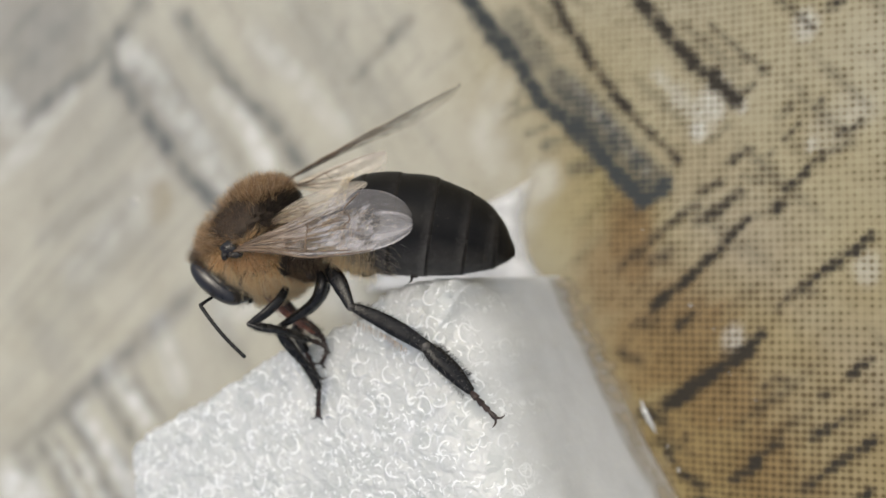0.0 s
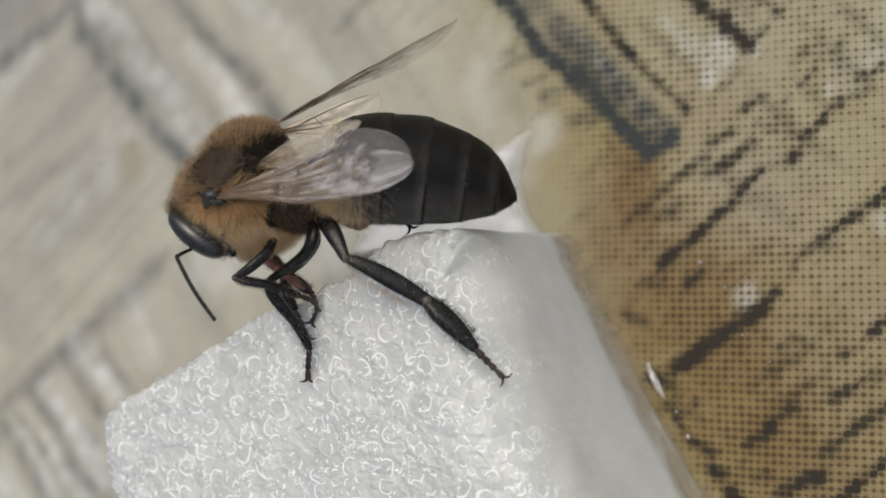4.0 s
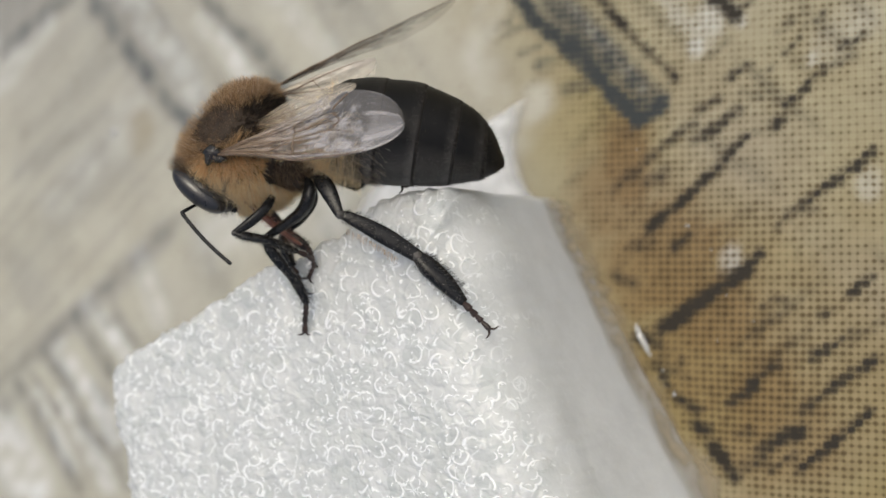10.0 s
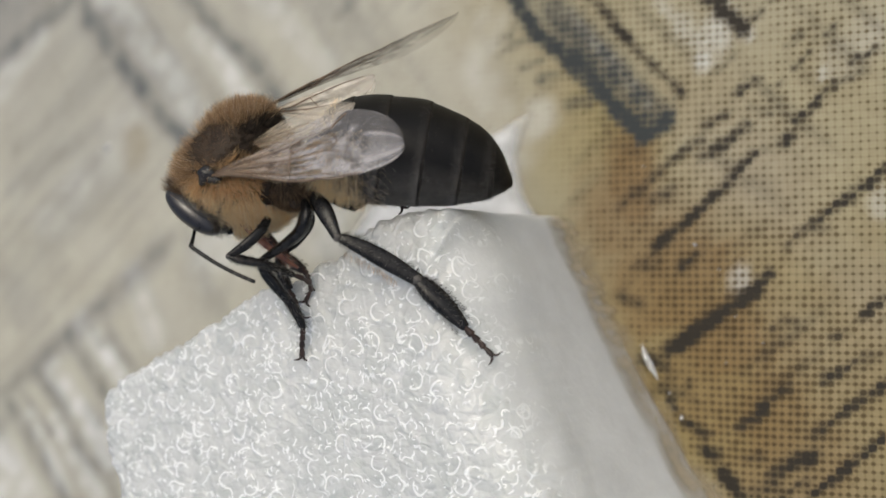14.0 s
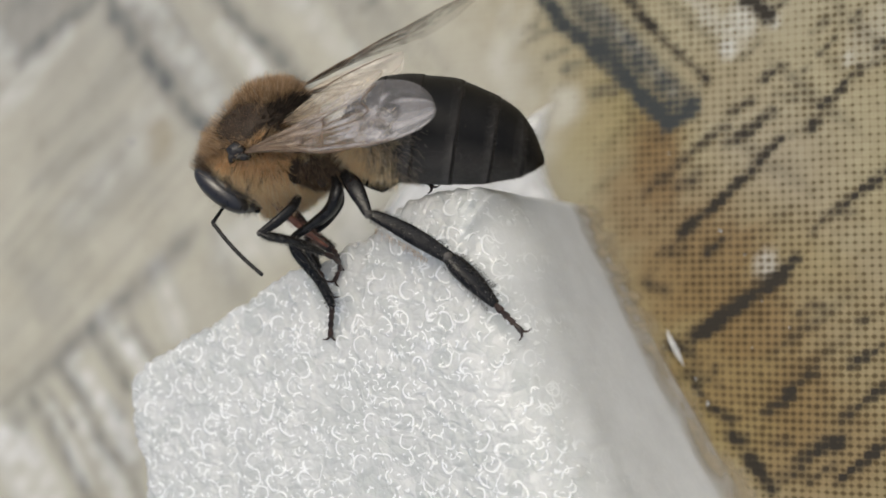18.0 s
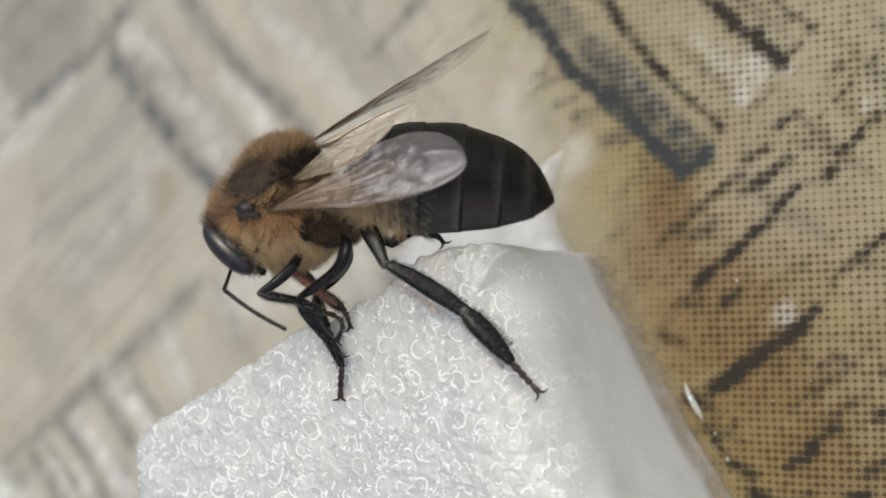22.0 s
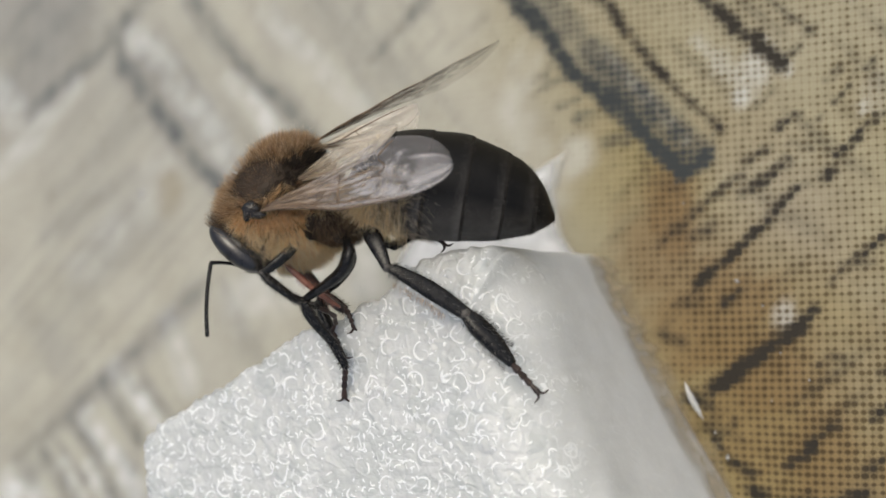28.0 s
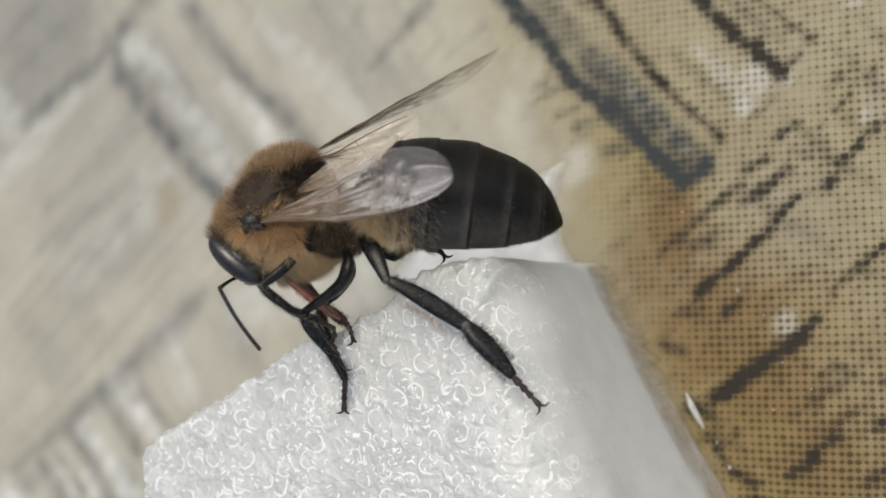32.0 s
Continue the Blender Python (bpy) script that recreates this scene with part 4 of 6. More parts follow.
def build_foam():
    n, rings, walls = 1300, 150, 70
    top, base = closed_line(TOP_EDGE, n), closed_line(BASE_EDGE, n)
    # even steps along the edge
    seg = np.r_[0, np.cumsum(np.linalg.norm(np.diff(np.vstack([top, top[:1]]), axis=0), axis=1))]
    s = np.linspace(0, seg[-1], n, endpoint=False)
    wrap = lambda q: np.stack([np.interp(s, seg, np.r_[q[:, k], q[0, k]]) for k in (0, 1)], 1)
    top, base = wrap(top), wrap(base)
    centre = np.array([-1.0, -7.0])
    nrm = np.stack([np.gradient(top[:, 1]), -np.gradient(top[:, 0])], 1)
    nrm /= np.linalg.norm(nrm, axis=1)[:, None]
    nrm *= np.sign(np.sum(nrm * (top - centre), axis=1))[:, None]
    win = np.hanning(41)
    win /= win.sum()
    nrm = np.stack([np.convolve(np.r_[nrm[-20:, k], nrm[:, k], nrm[:20, k]], win, mode='valid') for k in (0, 1)], 1)
    nrm /= np.linalg.norm(nrm, axis=1)[:, None]
    cut_side = 1 / (1 + np.exp(-(nrm[:, 0] - 0.60) / 0.14))
    jag = (0.16 * wavy(s, s * 0, 1.9, 21) + 0.07 * wavy(s, s * 0, 0.7, 22)) * (1 - 0.85 * cut_side)
    smooth_top = top
    top = top + nrm * jag[:, None]
    rows = []
    rho = np.linspace(0, 1, rings) ** 0.8
    for q in rho[1:]:
        rows.append(np.c_[centre + (top - centre) * q, np.full(n, FOAM_TOP)])
    flat = np.array(rows)
    x, y = flat[..., 0], flat[..., 1]
    wx, wy = x + 0.22 * wavy(x, y, 1.3, 31), y + 0.22 * wavy(x, y, 1.3, 32)
    f1, f2, who = cells(wx, wy, 0.86, 5)
    rim = np.exp(-((f2 - f1) / 0.12) ** 2) * np.clip(0.75 + 0.7 * wavy(x, y, 1.6, 33), 0.05, 1.3)
    g1, g2, who2 = cells(wx + 3.3, wy - 1.7, 0.47, 6)
    rim2 = np.exp(-((g2 - g1) / 0.06) ** 2) * np.clip(wavy(x, y, 1.2, 34), 0, 1)
    z = FOAM_TOP - 0.06 + 0.06 * rim + 0.03 * rim2 + 0.09 * np.clip(1 - f1 / 0.45, 0, 1) * (who - 0.5) + 0.08 * wavy(x, y, 7, 35)
    # the cut side is rounded, the far side crisp
    round_by = 0.25 + 4.2 * cut_side
    inward = (0.12 + 0.36 * cut_side)[None, :]
    edge = np.clip((1 - rho[1:])[:, None] / inward, 0, 1)
    relief = (z - FOAM_TOP) * np.clip(0.12 + edge / 0.9, 0, 1)
    z = FOAM_TOP + np.where(cut_side[None, :] > 0.3, relief, z - FOAM_TOP) - round_by[None, :] * (1 - np.sqrt(np.clip(1 - (1 - edge) ** 2.4, 0, 1)))
    flat[..., 2] = z
    wall = []
    for k in range(1, walls + 1):
        q = k / walls
        c = smooth_top * (1 - q) + base * q + nrm * (jag * (1 - q) ** 9)[:, None]
        h = (FOAM_TOP - 0.05 - round_by) * (1 - q)
        rag = (0.012 * wavy(s, h, 1.6, 41) * (1 - cut_side) + 0.025 * wavy(s, h, 7.0, 42)) * min(1, 4 * (1 - q))
        c = c + nrm * rag[:, None]
        wall.append(np.c_[c, np.maximum(h, 0.02)])
    pts = np.concatenate([flat, np.array(wall)], 0)
    m = pts.shape[0]
    verts = np.vstack([pts.reshape(-1, 3), [[*centre, FOAM_TOP - 0.05]]])
    idx = np.arange(m * n).reshape(m, n)
    nxt = np.roll(idx, -1, axis=1)
    faces = np.stack([idx[:-1], idx[1:], nxt[1:], nxt[:-1]], -1).reshape(-1, 4).tolist()
    faces += [(m * n, int(idx[0, j]), int(nxt[0, j])) for j in range(n)]
    faces.append(tuple(int(v) for v in idx[-1][::-1]))
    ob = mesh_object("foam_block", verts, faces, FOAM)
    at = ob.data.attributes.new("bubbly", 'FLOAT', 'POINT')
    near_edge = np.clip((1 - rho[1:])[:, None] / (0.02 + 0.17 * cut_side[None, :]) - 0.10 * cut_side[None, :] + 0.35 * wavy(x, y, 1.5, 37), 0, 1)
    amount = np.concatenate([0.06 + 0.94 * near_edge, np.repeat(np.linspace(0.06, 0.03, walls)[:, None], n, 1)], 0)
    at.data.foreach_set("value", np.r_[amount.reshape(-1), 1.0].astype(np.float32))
    return tagged(ob, "white bubbly packing foam block with a cut edge", "foam block")


foam_block = build_foam()


def build_fringe():
    """The melted, see-through foot of the block where it meets the cloth."""
    n, k = 420, 17
    base, top = closed_line(BASE_EDGE, 4000), closed_line(TOP_EDGE, 4000)
    pick = np.linspace(0, 6.2 / len(BASE_EDGE) * 4000, n).astype(int)
    foot, crest = base[pick], top[pick]
    d = np.gradient(foot, axis=0)
    out = np.stack([d[:, 1], -d[:, 0]], 1)
    out /= np.linalg.norm(out, axis=1)[:, None]
    out *= np.sign(np.sum(out * (foot - np.array([-1.0, -7.0])), axis=1))[:, None]
    s = np.arange(n) * 0.05
    reach = 0.50 + 0.32 * wavy(s, s * 0, 3.3, 61) + 0.22 * wavy(s, s * 0, 1.1, 62) + 0.10 * wavy(s, s * 0, 0.45, 64)
    rows, fades = [], []
    for q in np.linspace(0, 1, k):
        h = 2.8 * (1 - q) ** 2.0 + 0.03
        up = h / FOAM_TOP
        c = foot * (1 - up) + crest * up + out * (0.06 + np.maximum(reach, 0.15) * q ** 1.5)[:, None]
        rows.append(np.c_[c, np.full(n, h) + 0.05 * wavy(s, np.full(n, h), 1.1, 63) * (1 - q)])
        fades.append(np.full(n, 0.95 * math.sin(math.pi * min(1.0, q ** 0.75)) ** 1.2 if q < 1 else 0.0) * np.clip(0.8 + 0.3 * wavy(s, np.full(n, h), 2.0, 65), 0.2, 1))
    p = np.array(rows).reshape(-1, 3)
    idx = np.arange(k * n).reshape(k, n)
    quad = np.stack([idx[:-1, :-1], idx[1:, :-1], idx[1:, 1:], idx[:-1, 1:]], -1).reshape(-1, 4).tolist()
    ob = mesh_object("foam_foot", p, quad, FRINGE, foam_block, "tan see-through melted foot")
    ob.data.attributes.new("fade", 'FLOAT', 'POINT').data.foreach_set("value", np.array(fades).reshape(-1).astype(np.float32))
    return ob


build_fringe()


# ---- the bee (its own axes: x to the tail, y to the back, z to its left side; millimetres) ----
BEE = pose(-1.658 * MM, 1.052 * MM, 14.592 * MM, 2.044, 25.498, 0.068)
bee = new("honey_bee")
bee.matrix_world = BEE
tagged(bee, "dark honey bee with furry brown thorax clinging to white foam", "bee")
rng = np.random.default_rng(7)
LEAN = radians(16)
BACK = np.array([0, math.cos(LEAN), math.sin(LEAN)])
SIDE = np.array([0, -math.sin(LEAN), math.cos(LEAN)])


def part(name, piece, mat, parent, label="", at=None):
    """One mesh under a thing or a part; at: its joint, about which it turns."""
    joint = (0, 0, 0) if at is None else at
    ob = mesh_object(name, piece[0], piece[1], mat, parent, label, joint)
    ob["pivot"] = tuple(float(v) for v in joint)
    return ob


def shell(stations, sides=40):
    """A body lofted along x: stations of (x, y of the axis, half height, half width)."""
    st = smooth_line(stations, len(stations) * 4)
    ang = np.linspace(0, 2 * np.pi, sides, endpoint=False)
    rows = []
    for x, y, h, w in st:
        c = np.array([x, 0, 0]) + BACK * y / math.cos(LEAN)
        c[2] -= BACK[2] * 4.5
        rows.append(c + np.outer(np.cos(ang), BACK) * h + np.outer(np.sin(ang), SIDE) * w)
    pts = np.array(rows)
    n = len(rows)
    verts = np.vstack([pts.reshape(-1, 3), pts[0].mean(0), pts[-1].mean(0)])
    faces = [(i * sides + j, (i + 1) * sides + j, (i + 1) * sides + (j + 1) % sides, i * sides + (j + 1) % sides) for i in range(n - 1) for j in range(sides)]
    faces += [(n * sides, j, (j + 1) % sides) for j in range(sides)]
    faces += [(n * sides + 1, (n - 1) * sides + (j + 1) % sides, (n - 1) * sides + j) for j in range(sides)]
    return verts, faces


def ellipsoid(centre, axes, radii, nu=28, nv=20, rough=0.0):
    """axes: three unit rows."""
    u = np.linspace(0, 2 * np.pi, nu, endpoint=False)
    v = np.linspace(0, np.pi, nv)
    uu, vv = np.meshgrid(u, v)
    q = np.stack([np.sin(vv) * np.cos(uu) * radii[0], np.sin(vv) * np.sin(uu) * radii[1], np.cos(vv) * radii[2]], -1)
    q = q * (1 + rough * np.stack([wavy(uu * 2, vv * 3, 1.5, 3)] * 3, -1))
    verts = np.asarray(centre) + q.reshape(-1, 3) @ np.asarray(axes, float)
    faces = [(i * nu + j, i * nu + (j + 1) % nu, (i + 1) * nu + (j + 1) % nu, (i + 1) * nu + j) for i in range(nv - 1) for j in range(nu)]
    return verts, faces


# abdomen: six overlapping rings
ABDOMEN = np.array(((-0.6, 4.80, 0.60, 0.7), (0.1, 5.20, 1.45, 1.6), (0.9, 5.36, 1.98, 2.15), (1.9, 5.34, 2.24, 2.42), (3.1, 5.16, 2.36, 2.50), (4.4, 5.04, 2.30, 2.42),
                    (5.6, 4.80, 2.06, 2.16), (6.6, 4.60, 1.76, 1.82), (7.4, 4.40, 1.36, 1.42), (8.0, 4.16, 0.86, 0.95), (8.44, 3.80, 0.16, 0.2)))
PETIOLE = (-0.5, 4.8, 0.0)


abdomen_fine = smooth_line(ABDOMEN, 80)


def abdomen_at(x):
    return np.array([np.interp(x, abdomen_fine[:, 0], abdomen_fine[:, k]) for k in range(4)])


abdomen = part("abdomen", shell([abdomen_at(x) * np.array([1, 1, 0.93, 0.93]) for x in np.linspace(-0.6, 7.9, 12)]), TERGITE, bee, "long black abdomen", PETIOLE)
CUTS = (-0.35, 1.25, 2.85, 4.6, 6.2, 7.5, 8.44)
SLANT = 0.15


def slanted(piece):
    """The rings lean: their lower rims sit further forward."""
    v = np.array(piece[0], float)
    mid = np.interp(v[:, 0], abdomen_fine[:, 0], abdomen_fine[:, 1])
    taper = np.clip((8.44 - v[:, 0]) / 1.6, 0, 1)
    v[:, 0] += SLANT * (v[:, 1] - mid) * taper
    return v, piece[1]


for k in range(6):
    a, b = CUTS[k], CUTS[k + 1]
    xs = np.linspace(a - 0.12, min(b + 0.10, 8.44), 12)
    rows = []
    for x in xs:
        q = np.clip((x - a) / (b - a), 0, 1)
        g = 0.982 + 0.022 * q ** 1.3 - 0.012 * np.clip((q - 0.96) / 0.04, 0, 1)
        if k == 5:
            g = 0.982
        c = abdomen_at(x)
        rows.append((x, c[1], c[2] * g, c[3] * g))
    piece = shell(rows, 64)
    ring = part("tergite", slanted(piece), TERGITE, abdomen, "black abdominal ring with a paler rear rim", PETIOLE)
    at = np.asarray(piece[0], float)
    low = np.clip(0.5 - (at[:, 1] - np.interp(at[:, 0], abdomen_fine[:, 0], abdomen_fine[:, 1])) / 3.6, 0, 1)
    rear = np.clip((at[:, 0] - b + 0.50) / 0.45, 0, 1) ** 1.6 * (k < 5)
    ring.data.attributes.new("rim", 'FLOAT', 'POINT').data.foreach_set("value", np.clip(rear * (0.08 + 0.80 * low ** 1.9) + 0.50 * np.clip(low * 3.4 - 2.15, 0, 1), 0, 1).astype(np.float32))
    if k < 5:
        rim_rows = [(x, *(abdomen_at(x)[1:] * np.array([1, g, g]))) for x, g in ((b - 0.12, 0.998), (b - 0.05, 1.001), (b, 1.0025), (b + 0.07, 1.000), (b + 0.10, 0.985))]
        part("tergite_rim", slanted(shell(rim_rows, 64)), BAND, abdomen, "thin brown rim", PETIOLE)


def on_abdomen(k, lo, hi, ang_lo, ang_hi):
    x = rng.uniform(lo, hi, k)
    g = rng.uniform(ang_lo, ang_hi, k)
    c = np.stack([np.interp(x, abdomen_fine[:, 0], abdomen_fine[:, q]) for q in range(4)], 1)
    slope = (np.interp(x + 0.1, abdomen_fine[:, 0], abdomen_fine[:, 2]) - np.interp(x - 0.1, abdomen_fine[:, 0], abdomen_fine[:, 2])) / 0.2
    d = BACK * (np.cos(g) * c[:, 2])[:, None] + SIDE * (np.sin(g) * c[:, 3])[:, None]
    centre = np.stack([x, x * 0, x * 0 - BACK[2] * 4.5], 1) + BACK * (c[:, 1] / math.cos(LEAN))[:, None]
    way = d / np.linalg.norm(d, axis=1)[:, None]
    way[:, 0] -= slope
    return slanted((centre + d * 0.99, None))[0], way


pieces = []
for lo, hi, k, long in ((7.0, 8.4, 420, 0.15), (4.0, 7.0, 420, 0.10), (0.0, 4.0, 300, 0.10)):
    r, w = on_abdomen(k, lo, hi, 0, 6.283)
    pieces.append(hairs(r, w + np.array([1.1, 0, 0]), rng.uniform(0.5, 1.2, k) * long, 0.0055, rng))
part("abdomen_hair", joined(pieces), DARK_HAIR, abdomen, "short dark hairs", PETIOLE)
pieces = []
r, w = on_abdomen(500, -0.3, 0.7, 0, 6.283)
pieces.append(hairs(r, w + np.array([0.5, 0, 0]), rng.uniform(0.2, 0.55, len(r)), 0.008, rng))
r, w = on_abdomen(8200, -0.4, 2.6, 1.05, 3.6)
keep = rng.random(len(r)) < np.clip((2.6 - r[:, 0]) / 2.6, 0, 1) ** 2.0
r, w = r[keep], w[keep]
pieces.append(hairs(r, w + np.array([0.25, -0.45, 0.1]), rng.uniform(0.3, 0.95, len(r)), 0.0055, rng, tufts=260))
r, w = on_abdomen(260, 0.9, 2.4, 2.2, 4.0)
pieces.append(hairs(r, w + np.array([1.2, 0, 0]), rng.uniform(0.12, 0.28, len(r)), 0.006, rng))
part("belly_hair", joined(pieces), CREAM_HAIR, abdomen, "pale hairs under the abdomen", PETIOLE)
r, w = on_abdomen(5200, 0.2, 3.4, 1.15, 3.0)
keep = rng.random(len(r)) < np.clip((3.4 - r[:, 0]) / 2.6, 0, 1) ** 1.2
r, w = r[keep], w[keep]
part("flank_down", hairs(r, w * 0.5 + np.array([0.9, -0.35, 0]), rng.uniform(0.16, 0.42, len(r)), 0.0036, rng, tufts=300), PALE_HAIR, abdomen, "thin tan down on the first rings", PETIOLE)

pieces = []
for cut in CUTS[1:6]:
    for k, lo, hi in ((900, 1.45, 2.9), (250, 0.2, 1.5)):
        r, w = on_abdomen(k, cut - 0.50, cut + 0.05, lo, hi)
        near = rng.random(k) < np.clip((r[:, 0] - cut + 0.75) / 0.6, 0.1, 1)
        r, w = r[near], w[near]
        k = len(r)
        pieces.append(hairs(r, w * 0.22 + np.array([1.0, -0.1, 0]), rng.uniform(0.12, 0.26, k), 0.0023, rng))
# fine down all along the lower flank
r, w = on_abdomen(2600, 0.6, 7.6, 1.75, 2.9)
pieces.append(hairs(r, w * 0.25 + np.array([1.0, -0.2, 0]), rng.uniform(0.08, 0.18, len(r)), 0.0024, rng))
r, w = on_abdomen(2600, 0.3, 3.0, 1.25, 2.9)
pieces.append(hairs(r, w * 0.3 + np.array([1.0, -0.3, 0]), rng.uniform(0.15, 0.32, len(r)), 0.0030, rng))
part("tergite_fringe", joined(pieces), GREY_HAIR, abdomen, "thin grey hair bands along the rings", PETIOLE)

# thorax: the main barrel, the breast below it and the narrow rear
THORAX = np.array((-3.58, 4.76, 0.0))
TILT = radians(50)
FORE = np.array([-math.cos(TILT), -math.sin(TILT), 0])
UP = np.array([-math.sin(TILT) * math.cos(LEAN), math.cos(TILT) * math.cos(LEAN), math.sin(LEAN)])
UP /= np.linalg.norm(UP)
OUT = np.cross(FORE, UP)
OUT *= np.sign(OUT[2])
AXES = np.array([FORE, UP, OUT])
B_AXES = np.array([[-0.94, -0.34, 0.0], [-0.33, 0.90, 0.28], [-0.095, 0.263, 0.96]])
HT = radians(-39)
H_LONG = np.array([math.cos(HT), math.sin(HT), 0])
H_FACE = np.array([math.sin(HT), -math.cos(HT), 0])
H_SIDE = np.array([0.0, -0.1, 0.995])
HAXES = np.array([H_LONG, H_FACE, H_SIDE])
HEAD = np.array((-4.78, 2.72, 0.0))
H_RADII = np.array((1.55, 0.82, 1.70))
LUMPS = ((THORAX, AXES, np.array((2.75, 1.80, 2.05))),
         (np.array((-2.85, 3.38, 0.0)), B_AXES, np.array((2.05, 1.32, 1.80))),
         (np.array((-1.55, 4.25, 0.0)), B_AXES, np.array((1.35, 1.35, 1.50))))
thorax = part("thorax", joined([ellipsoid(*lump, 56, 40) for lump in LUMPS]), SCUTUM, bee, "dark thorax under brown fur", PETIOLE)


def inside(p, lump, grow=1.0):
    q = (p - lump[0]) @ np.asarray(lump[1]).T / (lump[2] * grow)
    return (q ** 2).sum(1) < 1


def blot(u, v, cu, cv, long, wide, turn):
    """1 inside a slanting oval, falling to 0 outside it."""
    c, s = math.cos(radians(turn)), math.sin(radians(turn))
    a, b = (u - cu) * c + (v - cv) * s, (v - cv) * c - (u - cu) * s
    return np.clip(2.2 - 1.7 * np.sqrt((a / long) ** 2 + (b / wide) ** 2), 0, 1)


def coat(total):
    """Roots and ways all over the thorax, with the kind of hair that grows there."""
    roots, ways = [], []
    for n, lump in enumerate(LUMPS):
        d = rng.normal(size=(int(total * (0.55, 0.3, 0.15)[n]), 3))
        d /= np.linalg.norm(d, axis=1)[:, None]
        p = lump[0] + (d * lump[2] * 0.985) @ lump[1]
        w = (d / lump[2]) @ lump[1]
        keep = ~inside(p, (HEAD, HAXES, H_RADII), 1.02)
        for other in LUMPS[:n] + LUMPS[n + 1:]:
            keep &= ~inside(p, other, 0.97)
        roots.append(p[keep])
        ways.append(w[keep] / np.linalg.norm(w[keep], axis=1)[:, None])
    p, w = np.vstack(roots), np.vstack(ways)
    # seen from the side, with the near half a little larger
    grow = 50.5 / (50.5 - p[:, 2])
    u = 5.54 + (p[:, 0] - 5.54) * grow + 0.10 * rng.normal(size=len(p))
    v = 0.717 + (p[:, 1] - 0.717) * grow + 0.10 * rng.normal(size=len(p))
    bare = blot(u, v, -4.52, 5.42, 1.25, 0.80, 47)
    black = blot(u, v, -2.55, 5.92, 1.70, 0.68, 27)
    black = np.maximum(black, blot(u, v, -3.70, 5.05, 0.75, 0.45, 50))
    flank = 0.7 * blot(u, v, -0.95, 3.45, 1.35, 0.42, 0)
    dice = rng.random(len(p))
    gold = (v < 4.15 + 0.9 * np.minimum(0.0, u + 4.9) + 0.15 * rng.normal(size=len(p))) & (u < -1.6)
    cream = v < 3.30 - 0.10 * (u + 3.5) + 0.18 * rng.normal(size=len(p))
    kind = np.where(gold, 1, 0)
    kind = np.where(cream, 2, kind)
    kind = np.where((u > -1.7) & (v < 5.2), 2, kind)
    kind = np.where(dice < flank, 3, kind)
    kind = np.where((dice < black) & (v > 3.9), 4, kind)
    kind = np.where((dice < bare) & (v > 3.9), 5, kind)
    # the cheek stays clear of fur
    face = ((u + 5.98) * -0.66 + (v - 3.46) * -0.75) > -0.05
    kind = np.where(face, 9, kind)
    return p, w, kind


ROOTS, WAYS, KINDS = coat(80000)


def fur(name, kind, mat, label, share, lo, hi, way, thick, tufts, loose=0.22):
    pick = np.flatnonzero(KINDS == kind)
    pick = pick[rng.random(len(pick)) < share]
    w = WAYS[pick] + rng.normal(size=(len(pick), 3)) * loose + np.array(way)
    part(name, hairs(ROOTS[pick], w, rng.uniform(lo, hi, len(pick)), thick, rng, tufts=tufts), mat, thorax, label, PETIOLE)


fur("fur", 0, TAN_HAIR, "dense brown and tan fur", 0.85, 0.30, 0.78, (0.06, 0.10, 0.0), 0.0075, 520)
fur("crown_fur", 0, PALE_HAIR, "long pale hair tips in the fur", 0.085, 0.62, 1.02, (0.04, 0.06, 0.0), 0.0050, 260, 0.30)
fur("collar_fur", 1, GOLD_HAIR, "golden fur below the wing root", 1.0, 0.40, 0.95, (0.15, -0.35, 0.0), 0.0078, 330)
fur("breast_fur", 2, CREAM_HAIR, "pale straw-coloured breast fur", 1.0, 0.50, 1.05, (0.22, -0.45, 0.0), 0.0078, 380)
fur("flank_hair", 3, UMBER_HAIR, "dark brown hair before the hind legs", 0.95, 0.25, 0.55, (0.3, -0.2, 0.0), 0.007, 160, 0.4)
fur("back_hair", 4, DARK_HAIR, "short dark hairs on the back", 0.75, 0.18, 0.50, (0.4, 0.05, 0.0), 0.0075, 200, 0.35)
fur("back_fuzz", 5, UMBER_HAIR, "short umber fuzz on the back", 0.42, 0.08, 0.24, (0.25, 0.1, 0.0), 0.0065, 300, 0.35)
TEGULA = np.array((-4.02, 3.96, 2.2))
part("tegula", joined([ellipsoid(TEGULA + np.array([-0.16, 0.06, 0.05]), np.eye(3), (0.40, 0.36, 0.24), 28, 20, 0.08),
                       ellipsoid(TEGULA + np.array([0.10, -0.20, 0.12]), np.eye(3), (0.38, 0.17, 0.18), 28, 20, 0.10),
                       ellipsoid(TEGULA + np.array([-0.34, -0.22, 0.08]), np.eye(3), (0.17, 0.25, 0.16), 28, 20, 0.10)]), GLOSS, thorax, "shiny black wing root", PETIOLE)
v = rng.uniform(0, 1, (110, 1))
part("wing_root_tuft", hairs(np.array((-3.75, 4.12, 2.25)) + v * np.array((0.90, 0.72, -0.20)) + rng.normal(size=(110, 3)) * 0.12, np.array((0.45, 0.80, 0.40)) + rng.normal(size=(110, 3)) * 0.28,
                             rng.uniform(0.22, 0.58, 110), 0.0065, rng, tufts=34), GOLD_HAIR, thorax, "orange tuft over the wing root", PETIOLE)

